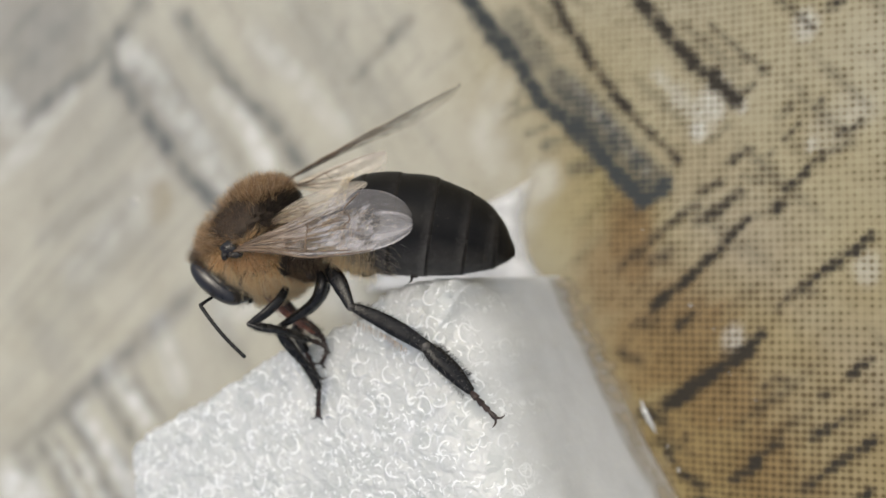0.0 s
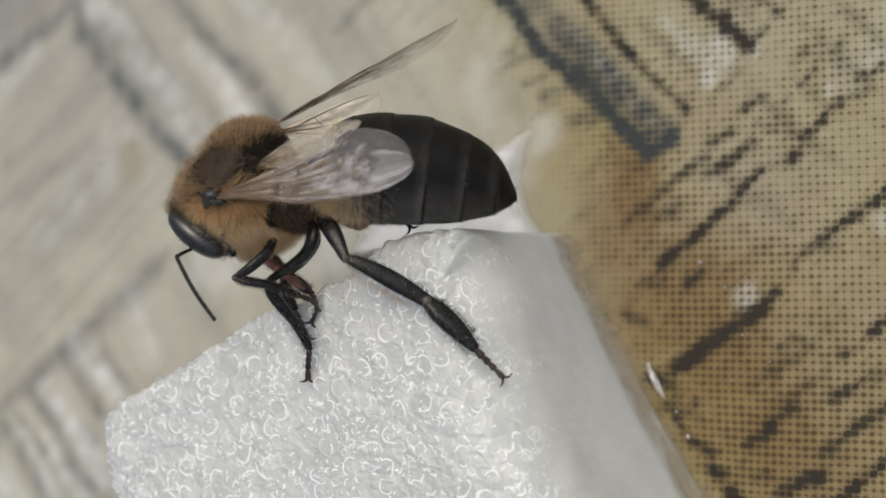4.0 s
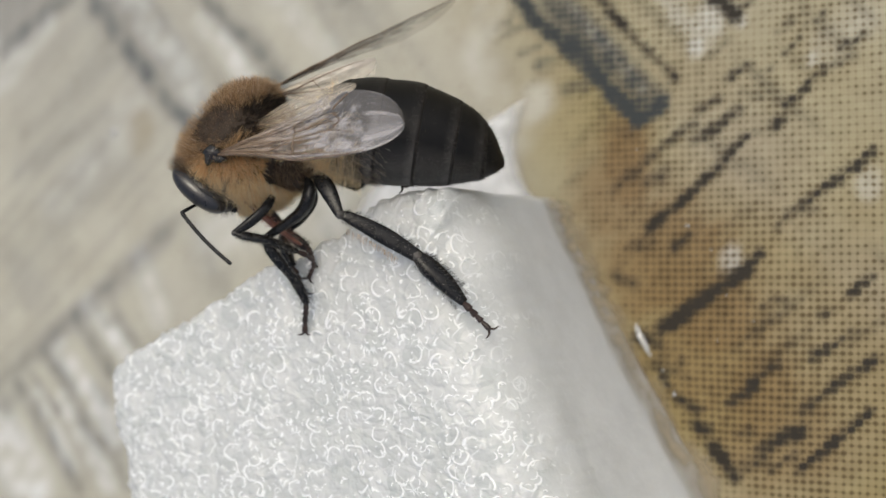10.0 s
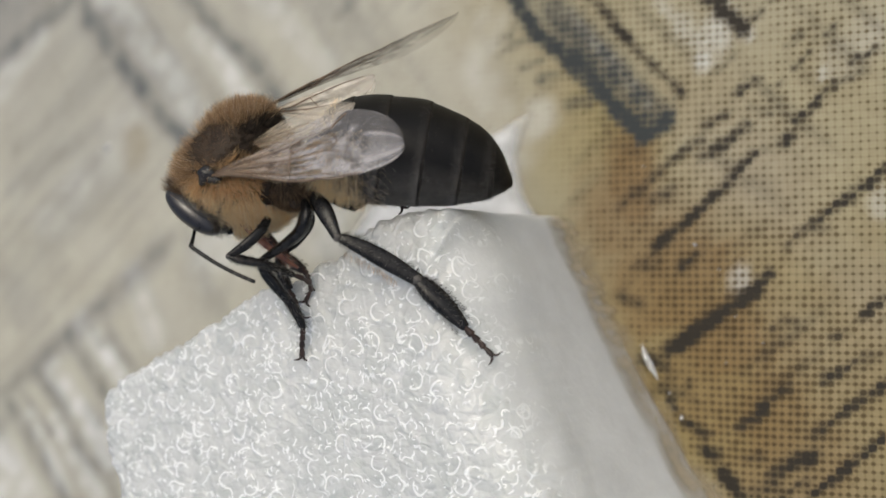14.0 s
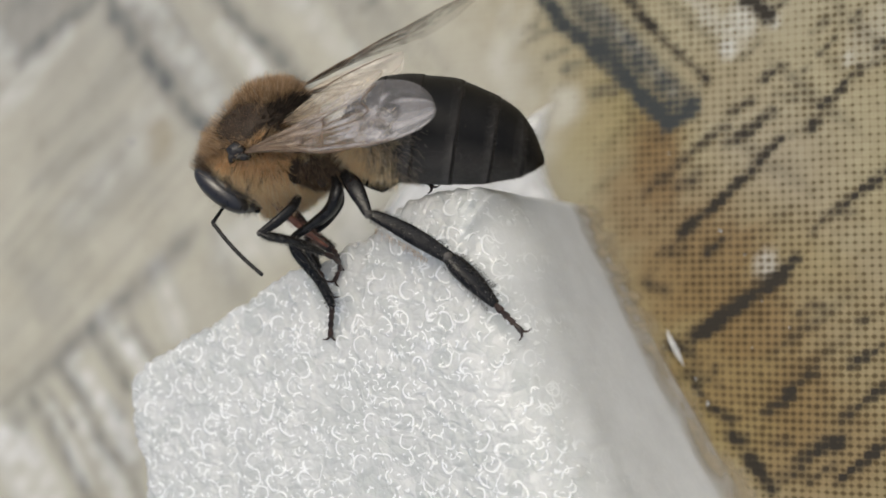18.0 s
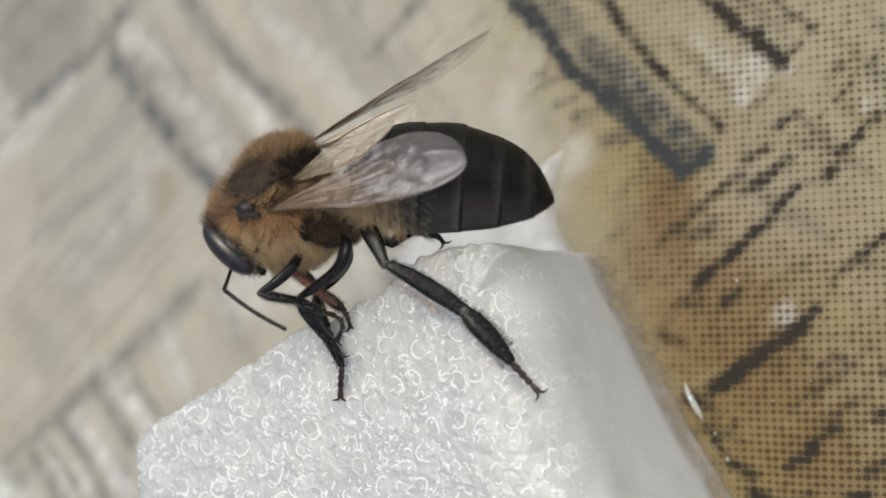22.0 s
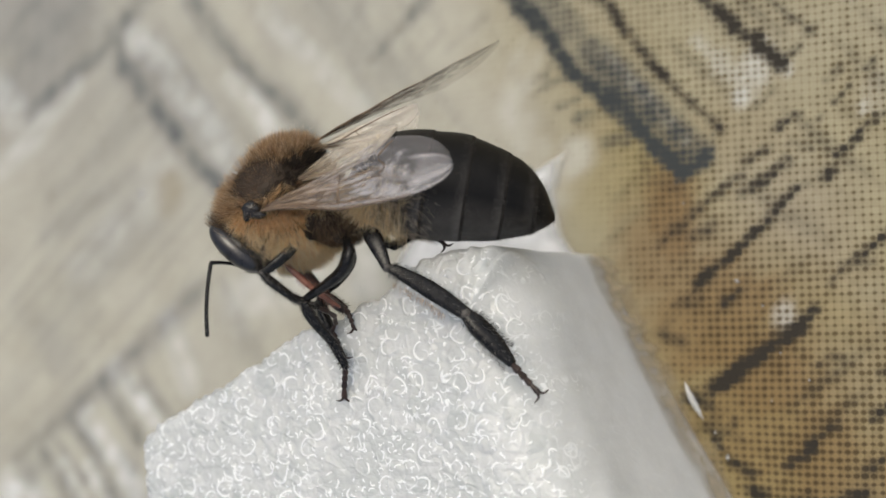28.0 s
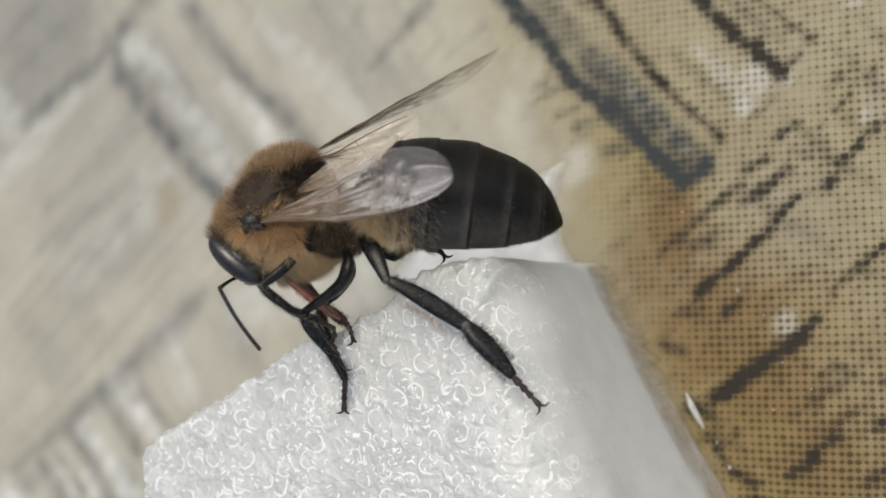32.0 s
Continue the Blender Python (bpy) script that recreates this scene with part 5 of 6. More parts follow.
# head
NECK = np.array((-5.2, 3.3, 0.0))
head = part("head", joined([ellipsoid(HEAD, HAXES, H_RADII, 44, 30), ellipsoid(HEAD + H_LONG * 0.85 + H_FACE * 0.2, HAXES, (0.5, 0.5, 1.0), 24, 16)]), BLACK, bee, "dark wedge-shaped head", NECK)
for s in (1, -1):
    part("compound_eye", ellipsoid(HEAD + H_LONG * -0.10 + H_SIDE * 0.98 * s + H_FACE * 0.27, HAXES, (1.44, 0.60, 0.74), 48, 32), EYE, head, "long glossy black eye", NECK)


def on_head(k, spread, toward):
    v = rng.normal(size=(k, 3)) * np.array(spread) + np.array(toward)
    v /= np.linalg.norm(v, axis=1)[:, None]
    return HEAD + (v * H_RADII) @ HAXES, v @ HAXES + rng.normal(size=v.shape) * 0.24


r, w = on_head(700, (0.9, 0.9, 0.45), (-0.1, 0.0, 0.0))
part("head_hair", hairs(r, w + np.array([-0.2, 0.3, 0]), rng.uniform(0.15, 0.42, len(r)), 0.008, rng), DARK_HAIR, head, "sparse dark head hair", NECK)
r, w = on_head(420, (0.22, 0.30, 0.45), (-0.95, -0.10, 0.35))
part("crest_hair", hairs(r, w + np.array([-0.25, 0.35, 0.1]), rng.uniform(0.3, 0.85, len(r)), 0.008, rng, tufts=46), UMBER_HAIR, head, "long brown hairs on the crown", NECK)
r, w = on_head(3600, (0.55, 0.22, 0.25), (0.05, -0.50, 0.80))
part("cheek_hair", hairs(r, w + np.array([0.3, -0.3, 0]), rng.uniform(0.08, 0.20, len(r)), 0.0050, rng, tufts=200), CHEEK_HAIR, head, "short grey cheek down", NECK)
for label, mat, lo, hi, k in (("brown hairs behind the crown", TAN_HAIR, -1.2, -0.35, 1300), ("golden hairs behind the eye", GOLD_HAIR, -0.40, 0.15, 2200), ("pale hairs under the cheek", CREAM_HAIR, 0.05, 1.2, 1700)):
    d = rng.normal(size=(k * 3, 3))
    d /= np.linalg.norm(d, axis=1)[:, None]
    d = d[(d[:, 1] < -0.28 + 0.10 * rng.normal(size=len(d))) & (d[:, 0] > lo) & (d[:, 0] < hi)][:k]
    part("nape_hair", hairs(HEAD + (d * H_RADII) @ HAXES, d @ HAXES + rng.normal(size=d.shape) * 0.22 + np.array([0.30, -0.30, 0.1]), rng.uniform(0.22, 0.62, len(d)), 0.0075, rng, tufts=120), mat, head, label, NECK)
SCAPE_ROOT, SCAPE_LONG = Vector((-5.0, 1.95, 0.6)), 1.60
SCAPE_END = np.array((-4.40, 0.74, 1.6))
part("mandible", tube([HEAD + H_LONG * 1.15 + H_FACE * 0.1, HEAD + H_LONG * 1.60 + H_FACE * 0.1 + np.array([0.05, -0.02, 0.2])], [0.26, 0.12], 10, 10), LEG, head, "", NECK)
FAR_SCAPE = np.array((-5.0, 1.75, -1.9))
part("scape", tube([(-5.0, 2.0, -1.1), (-5.0, 1.9, -1.5), FAR_SCAPE], [0.10, 0.085, 0.09], 12, 10), LEG, head, "black antenna base", NECK)


def flagellum(root, length):
    """Antenna whip of ten rings, pointing along x from its root."""
    q = np.linspace(0, 1, 61)
    spine = np.stack([q * length, -0.10 * np.sin(np.pi * q), q * 0], 1) + np.asarray(root, float)
    return tube(spine, 0.0905 - 0.007 * np.abs(np.cos(np.pi * 10 * q)) ** 6, 121, 12)


scape = part("scape", tube([np.array((q, 0.05 * math.sin(q * 1.8), 0)) + np.array(SCAPE_ROOT) for q in (0, 0.55, 1.1, 1.60)], [0.10, 0.075, 0.08, 0.095], 14, 10), LEG, bee, "black antenna base", SCAPE_ROOT)
antenna = part("antenna", flagellum(SCAPE_END, 3.05), LEG, bee, "thin black ringed antenna", SCAPE_END)
far_antenna = part("antenna", flagellum(FAR_SCAPE, 2.6), LEG, bee, "thin black ringed antenna", FAR_SCAPE)
far_antenna.rotation_euler = (0, radians(75), radians(20))


part("hip_plate", joined([ellipsoid((-1.15, 3.75, 0.2), np.eye(3), (1.0, 0.85, 1.1), 24, 16, 0.05), ellipsoid((-0.35, 3.75, 0.1), np.eye(3), (0.8, 0.65, 0.9), 24, 16, 0.05),
                          ellipsoid((-0.72, 3.15, 0.80), np.eye(3), (0.30, 0.52, 0.26), 20, 14, 0.10), ellipsoid((-0.05, 3.35, 0.70), np.eye(3), (0.50, 0.32, 0.26), 20, 14, 0.10)]), SCUTUM, thorax, "dark hip plate", PETIOLE)
v = rng.normal(size=(7500, 3))
v /= np.linalg.norm(v, axis=1)[:, None]
part("hip_hair", hairs(np.array((-0.8, 3.65, 0.2)) + v * np.array((1.28, 0.92, 1.12)), v * 0.35 + rng.normal(size=v.shape) * 0.25 + np.array([0.30, -0.55, 0]), rng.uniform(0.20, 0.50, len(v)), 0.0062, rng, tufts=330), UMBER_HAIR, thorax, "brown hair round the hips", PETIOLE)


# legs
def bristles(points, radius, k, long, along, seed, spread=0.8, way=None, thick=0.0062):
    g = np.random.default_rng(seed)
    c = smooth_line(points, 60)
    t = np.gradient(c, axis=0)
    t /= np.linalg.norm(t, axis=1)[:, None]
    i = g.integers(3, 57, k)
    d = g.normal(size=(k, 3))
    if way is not None:
        d = d * spread + np.asarray(way)
    d -= t[i] * np.sum(d * t[i], axis=1)[:, None]
    d /= np.linalg.norm(d, axis=1)[:, None]
    return hairs(c[i] + d * radius * 0.85, d + t[i] * along, g.uniform(0.5, 1.2, k) * long * 1.5, thick, g)


def claws(tip, way):
    tip, way = np.asarray(tip, float), np.asarray(way, float) / np.linalg.norm(way)
    s = np.cross(way, (0, 0, 1))
    return joined([tube([tip, tip + way * 0.18 + s * 0.16 * q, tip + way * 0.22 + s * 0.40 * q], [0.07, 0.05, 0.014], 8, 8) for q in (1, -1)])


def tarsus(points, r0, r1, name, leg, mat):
    """Four short bead-like joints."""
    c = smooth_line(points, 25)
    pieces = []
    for k in range(4):
        a, b = c[k * 6], c[k * 6 + 6]
        r = r0 + (r1 - r0) * k / 3
        pieces.append(tube([a, (a * 0.4 + b * 0.6), b], [r * 0.55, r * 0.92, r * 1.02], 8, 10))
    return part(name, joined(pieces), mat, leg, "", leg["pivot"])


def build_leg(name, hip, thigh, shin, base, toes, radii, mat=LEG, label="black jointed leg", hair=1.0, flat=1.0, seed=1):
    """thigh, shin, base (first foot joint) and toes: their points from joint to joint; radii for each."""
    leg = part(name, tube(thigh, radii[0], 30, 18, rough=0.010, ridge=0.11, seed=seed), mat, bee, label, hip)
    part("leg_hair", bristles(thigh, radii[0][1], int(170 * hair), 0.13, 0.7, seed), FUZZ, leg, "fine grey hairs", hip)
    ob = [part("tibia", tube(shin, radii[1], 30, 18, (1.0, flat), rough=0.010, ridge=0.11, seed=seed + 1), mat, leg, "", hip),
          part("leg_hair", bristles(shin, radii[1][1], int(420 * hair), 0.14, 0.9, seed + 1), FUZZ, leg, "fine grey hairs", hip)]
    knee = np.asarray(shin[0], float)
    # joint balls; on black legs their highlight is coloured in grey
    ob.append(part("leg_joint", ellipsoid(knee, np.eye(3), np.full(3, radii[0][-1] * 1.06), 18, 12, 0.10), JOINT if mat is LEG else mat, leg, "joint ball, greyish for highlights on the black legs", hip))
    if base is not None:
        ob.append(part("leg_joint", ellipsoid(np.asarray(base[0], float), np.eye(3), np.full(3, radii[1][-1] * 0.96), 18, 12, 0.10), JOINT if mat is LEG else mat, leg, "joint ball, greyish for highlights on the black legs", hip))
        ob.append(part("basitarsus", tube(base, radii[2], 28, 18, (1.0, flat), rough=0.010, ridge=0.11, seed=seed + 2), mat, leg, "", hip))
        ob.append(part("leg_hair", bristles(base, radii[2][1], int(420 * hair), 0.15, 0.8, seed + 2), FUZZ, leg, "fine grey hairs", hip))
    ob.append(tarsus(toes, radii[3][0], radii[3][1], "tarsus", leg, CLAW))
    ob.append(part("claw", claws(toes[-1], np.subtract(toes[-1], toes[-2])), CLAW, leg, "small reddish claw pair", hip))
    return leg, ob


hind_leg, _ = build_leg("hind_leg", (-0.14, 3.31, 0.5), [(-0.3, 3.6, 0.2), (0.10, 3.2, 0.8), (0.62, 2.55, 1.35), (1.22, 1.38, 1.8)],
                        [(1.22, 1.40, 1.8), (1.9, 1.12, 1.75), (3.2, 0.42, 1.6), (4.6, -0.43, 1.5)],
                        [(4.55, -0.40, 1.5), (5.1, -0.95, 1.53), (5.9, -1.72, 1.56), (6.59, -2.42, 1.6)],
                        [(6.55, -2.38, 1.62), (6.95, -2.78, 1.85), (7.25, -3.08, 2.05), (7.67, -3.5, 2.11)],
                        ([0.30, 0.24, 0.37, 0.20], [0.17, 0.29, 0.375, 0.28], [0.28, 0.435, 0.39, 0.20], (0.17, 0.13)), hair=1.3, flat=0.7, seed=10,
                        label="black bristly hind leg with a broad foot joint")
part("foot_comb", bristles([(4.75, -0.55, 1.5), (5.3, -1.05, 1.53), (5.8, -1.58, 1.56), (6.3, -2.08, 1.6)], 0.47, 110, 0.17, 0.35, 15, 0.20, (0.72, 0.69, 0.1), 0.011), LEG, hind_leg, "comb of stiff black bristles", hind_leg["pivot"])
part("shin_fringe", bristles([(1.6, 1.25, 1.75), (2.6, 0.80, 1.7), (3.6, 0.20, 1.6), (4.6, -0.40, 1.5)], 0.40, 120, 0.11, 0.7, 16, 0.25, (0.5, 0.86, 0.1), 0.008), LEG, hind_leg, "fringe of fine black bristles", hind_leg["pivot"])
part("shin_fringe", bristles([(1.5, 1.15, 1.75), (2.6, 0.62, 1.7), (3.4, 0.15, 1.6), (4.0, -0.25, 1.5)], 0.42, 150, 0.24, 0.4, 17, 0.25, (-0.6, -0.75, 0.25), 0.0065), TAN_HAIR, hind_leg, "fringe of fine pale hairs", hind_leg["pivot"])
mid_leg, _ = build_leg("middle_leg", (-0.7, 3.23, 0.7), [(-0.75, 3.45, 0.4), (-0.30, 2.95, 0.95), (-0.18, 2.31, 1.25), (-0.6, 1.48, 1.0), (-2.23, 0.40, 0.3)],
                       [(-2.2, 0.32, 0.3), (-1.95, -0.25, 0.05), (-1.18, -1.31, -0.5)],
                       [(-1.2, -1.28, -0.5), (-0.85, -1.85, -0.8), (-0.55, -2.59, -1.1)],
                       [(-0.58, -2.55, -1.1), (-0.63, -2.95, -1.4), (-0.69, -3.34, -1.64), (-0.72, -3.92, -1.86)],
                       ([0.24, 0.17, 0.29, 0.27, 0.15], [0.17, 0.255, 0.205], [0.19, 0.225, 0.15], (0.14, 0.14)), seed=20, hair=0.9)
KNEE = (-3.46, 0.60, 1.1)
fore_leg, fore_lower = build_leg("fore_leg", (-1.39, 1.77, 0.7), [(-1.95, 2.2, 0.35), (-2.15, 1.72, 0.85), (-2.7, 1.15, 1.1), KNEE],
                                 [KNEE, (-2.9, 0.42, 1.0), (-1.92, 0.25, 0.7)],
                                 [(-1.98, 0.27, 0.7), (-1.4, 0.0, 0.2), (-0.9, -0.22, -0.2)],
                                 [(-0.95, -0.2, -0.2), (-0.42, -0.45, -0.7), (-0.25, -0.80, -1.5), (-0.54, -1.41, -1.86)],
                                 ([0.17, 0.21, 0.22, 0.15], [0.15, 0.20, 0.17], [0.17, 0.18, 0.13], (0.13, 0.11)), seed=30, hair=0.8)
fore_foot = fore_lower[4:6]
build_leg("fore_leg", (-2.6, 1.7, -1.1), [(-2.6, 2.1, -1.0), (-2.0, 1.15, -1.5), (-1.5, 0.62, -1.75)], [(-1.5, 0.64, -1.75), (-1.05, 0.28, -1.7), (-0.6, -0.05, -1.55)], None,
          [(-0.62, -0.03, -1.55), (-0.45, -0.25, -1.5), (-0.36, -0.5, -1.6), (-0.28, -0.85, -1.8)],
          ([0.2, 0.26, 0.2], [0.18, 0.24, 0.18], None, (0.15, 0.10)), CLAW, "dark reddish far fore leg", 1.0, seed=40)
build_leg("middle_leg", (-1.16, 2.01, -1.3), [(-0.5, 3.2, -1.0), (-0.35, 2.2, -1.7), (-0.95, 1.35, -2.2), (-1.75, 0.75, -2.5)], [(-1.75, 0.75, -2.5), (-1.75, 0.0, -2.3), (-1.35, -0.9, -2.0)], None,
          [(-1.35, -0.9, -2.0), (-1.05, -1.4, -1.9), (-0.9, -1.75, -1.87), (-0.75, -2.1, -1.85)],
          ([0.2, 0.22, 0.22, 0.2], [0.2, 0.28, 0.2], None, (0.14, 0.10)), LEG, "dark far middle leg behind the body", 0.6, seed=50)
build_leg("hind_leg", (0.13, 3.4, -1.1), [(0.0, 3.6, -0.9), (0.8, 3.2, -2.4), (1.55, 2.85, -2.9)], [(1.55, 2.85, -2.9), (2.1, 3.25, -2.7), (2.62, 3.45, -2.3)], [(2.6, 3.45, -2.3), (3.1, 3.3, -1.6), (3.5, 3.1, -1.0)],
          [(3.5, 3.1, -1.0), (3.65, 2.98, -0.75), (3.75, 2.9, -0.6), (3.85, 2.76, -0.5)],
          ([0.22, 0.27, 0.2], [0.2, 0.28, 0.22], [0.2, 0.28, 0.16], (0.13, 0.10)), LEG, "dark far hind leg behind the body", 0.8, seed=60)
part("tongue", joined([tube([(-3.3, 2.2, 0.0), (-2.2, 1.20, -0.1), (-1.5, 0.62, -0.3), (-0.75, 0.08, -0.6)], [0.14, 0.15, 0.13, 0.06], 24, 12),
                       bristles([(-2.6, 1.5, 0.0), (-1.8, 0.9, -0.2), (-0.9, 0.2, -0.5)], 0.18, 260, 0.2, 0.9, 71)]), REDLEG, bee, "folded reddish mouthparts", NECK)


# wings
def wing_piece(root, tip, across, lead, trail, length_steps=100, width_steps=44, camber=0.10, seed=0, thick=0.012):
    """A thin corrugated blade from root to tip. lead, trail: widths below and above the root-tip line at even steps
    before the rounding of the tip. Returns the membrane and its surface."""
    root, tip = np.asarray(root, float), np.asarray(tip, float)
    ex = tip - root
    length = np.linalg.norm(ex)
    ex /= length
    ey = np.asarray(across, float)
    ey = ey - ex * (ey @ ex)
    ey /= np.linalg.norm(ey)
    ez = np.cross(ex, ey)
    s = np.linspace(0, 1, length_steps)
    t = 1 - (1 - s) ** 1.9
    even = np.linspace(0, 1, length_steps)
    cut = np.sqrt(np.clip(1 - (np.clip(t - 0.70, 0, 1) / 0.30) ** 2.2, 0, 1))
    lo = -np.interp(t, even, smooth_line(np.asarray(lead, float)[:, None], length_steps)[:, 0]) * cut
    hi = np.interp(t, even, smooth_line(np.asarray(trail, float)[:, None], length_steps)[:, 0]) * cut
    w = np.linspace(0, 1, width_steps)

    def at(tt, ww):
        l, h = np.interp(tt, t, lo), np.interp(tt, t, hi)
        y = l + (h - l) * ww
        inner = np.clip(1.15 - tt * 1.25, 0, 1)
        ridge = np.clip(1.3 - tt * 1.5, 0, 1) ** 0.7
        fold = camber * np.sin(np.pi * ww) + 0.10 * np.sin(ww * 17 + tt * 2) * inner + 0.025 * np.sin(ww * 31 - tt * 5 + seed) * ridge
        fold = fold + 0.035 * np.sin(tt * 24 + ww * 11 + seed) * ridge + 0.022 * np.sin(tt * 43 - ww * 19 + 2 * seed) * ridge
        return root + np.multiply.outer(tt * length, ex) + np.multiply.outer(y, ey) + np.multiply.outer(fold * np.sqrt(np.clip(tt, 0, 1)), ez)
    tt, ww = np.meshgrid(t, w, indexing="ij")
    p = at(tt.ravel(), ww.ravel())
    k = len(p)
    verts = np.vstack([p + ez * thick / 2, p - ez * thick / 2])
    idx = np.arange(k).reshape(length_steps, width_steps)
    quad = np.stack([idx[:-1, :-1], idx[1:, :-1], idx[1:, 1:], idx[:-1, 1:]], -1).reshape(-1, 4)
    faces = quad.tolist() + (quad[:, ::-1] + k).tolist()
    rim = np.r_[idx[:, 0], idx[-1, 1:], idx[-2::-1, -1], idx[0, -2:0:-1]]
    for a, b in zip(rim, np.roll(rim, -1)):
        faces.append((int(a), int(a + k), int(b + k), int(b)))
    return (verts, faces), at, np.r_[tt.ravel(), tt.ravel()], np.r_[ww.ravel(), ww.ravel()]


def vein(at, line, r0, r1):
    c = smooth_line(line, 30)
    return tube(at(c[:, 0], c[:, 1]), np.linspace(r0, r1, 30) * (0.85 if r0 > 0.035 else 1.25), 30, 7)


def build_wing(name, root, tip, across, lead, trail, mat, label, lines, camber=0.1, seed=0):
    blade, at, span, chord = wing_piece(root, tip, across, lead, trail, camber=camber, seed=seed)
    wing = part(name, blade, mat, bee, label, root)
    wing.data.attributes.new("span", 'FLOAT', 'POINT').data.foreach_set("value", np.clip(span * 1.5 - 0.25, 0, 1).astype(np.float32))
    wing.data.attributes.new("chord", 'FLOAT', 'POINT').data.foreach_set("value", chord.astype(np.float32))
    for line, r0, r1 in lines:
        part("vein", vein(at, line, r0, r1), VEIN, wing, "", root)
    return wing


FORE_LINES = (([(0.0, 0.3), (0.3, 0.03), (0.62, 0.02), (0.78, 0.02)], 0.085, 0.035), ([(0.02, 0.45), (0.25, 0.20), (0.5, 0.10), (0.66, 0.07)], 0.06, 0.025),
              ([(0.03, 0.6), (0.3, 0.46), (0.52, 0.42)], 0.05, 0.022), ([(0.03, 0.75), (0.3, 0.72), (0.48, 0.74), (0.58, 0.80)], 0.045, 0.018),
              ([(0.52, 0.42), (0.64, 0.40), (0.74, 0.30)], 0.022, 0.010),
              ([(0.63, 0.46), (0.66, 0.55), (0.63, 0.70)], 0.045, 0.035), ([(0.63, 0.74), (0.67, 0.86), (0.71, 0.95)], 0.05, 0.03), ([(0.405, 0.14), (0.415, 0.45), (0.425, 0.76)], 0.055, 0.035), ([(0.25, 0.20), (0.34, 0.34), (0.41, 0.45)], 0.03, 0.02), ([(0.42, 0.60), (0.53, 0.57), (0.64, 0.55)], 0.03, 0.02))
FAR_LINES = (([(0.0, 0.3), (0.25, 0.06), (0.5, 0.03), (0.66, 0.05)], 0.07, 0.022), ([(0.02, 0.5), (0.25, 0.28), (0.45, 0.22)], 0.035, 0.014), ([(0.45, 0.22), (0.58, 0.30), (0.70, 0.24)], 0.016, 0.010), ([(0.30, 0.62), (0.48, 0.66), (0.62, 0.72)], 0.016, 0.010))
HIND_LINES = (([(0.0, 0.4), (0.35, 0.12), (0.7, 0.04), (0.9, 0.03)], 0.05, 0.02), ([(0.02, 0.6), (0.35, 0.5), (0.6, 0.55)], 0.035, 0.014), ([(0.35, 0.12), (0.4, 0.5)], 0.022, 0.018))
LEFT_ROOT = np.array((-3.95, 3.98, 2.35))
RIGHT_ROOT = np.array((-2.28, 7.34, -1.7))
fore_wing = build_wing("fore_wing", LEFT_ROOT, (4.10, 5.10, 4.0), (0.0, 1.0, -0.35),
                       [0.10, 0.30, 0.62, 0.90, 1.00, 1.02, 1.0, 1.0], [0.12, 0.50, 0.85, 1.30, 1.80, 1.95, 1.9, 1.9], WING,
                       "clear greyish fore wing with brown veins", FORE_LINES, 0.14, 1)
hind_wing = build_wing("hind_wing", (-2.7, 5.2, 1.7), (1.95, 7.0, 1.9), (-0.3, 1.0, -0.5),
                       [0.10, 0.45, 0.75, 0.80, 0.6, 0.4], [0.10, 0.35, 0.55, 0.55, 0.45, 0.3], WING_NEAR_HIND, "pale clear hind wing", HIND_LINES, 0.06, 2)
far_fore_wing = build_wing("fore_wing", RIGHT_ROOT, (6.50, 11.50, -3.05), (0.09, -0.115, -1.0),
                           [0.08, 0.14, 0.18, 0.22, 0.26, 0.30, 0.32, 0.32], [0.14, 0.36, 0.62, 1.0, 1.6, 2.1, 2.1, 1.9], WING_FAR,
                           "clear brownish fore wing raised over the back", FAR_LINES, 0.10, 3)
far_hind_wing = build_wing("hind_wing", (-1.9, 7.1, -1.5), (2.55, 8.75, -1.8), (0.25, -1.0, -0.6),
                           [0.08, 0.15, 0.18, 0.18, 0.18, 0.18], [0.10, 0.8, 1.3, 1.45, 1.35, 1.3], WING_HIND, "pale clear hind wing raised over the back", HIND_LINES, 0.06, 4)


# ---- small things on the cloth ----
def build_shard():
    """A curved clear plastic splinter lying against the foam's foot."""
    spine = smooth_line(((8.95, -2.55, 0.35), (9.2, -3.1, 0.55), (9.55, -3.8, 0.5), (9.78, -4.35, 0.3)), 24)
    width = 0.16 * np.sin(np.linspace(0.12, np.pi - 0.05, 24)) + 0.012
    return mesh_object("plastic_splinter", *tube(spine, width, 24, 12, (1.0, 0.35), (0.5, 0.2, 0.85)), DROP)


tagged(build_shard(), "clear shiny plastic splinter beside the foam block", "splinter")


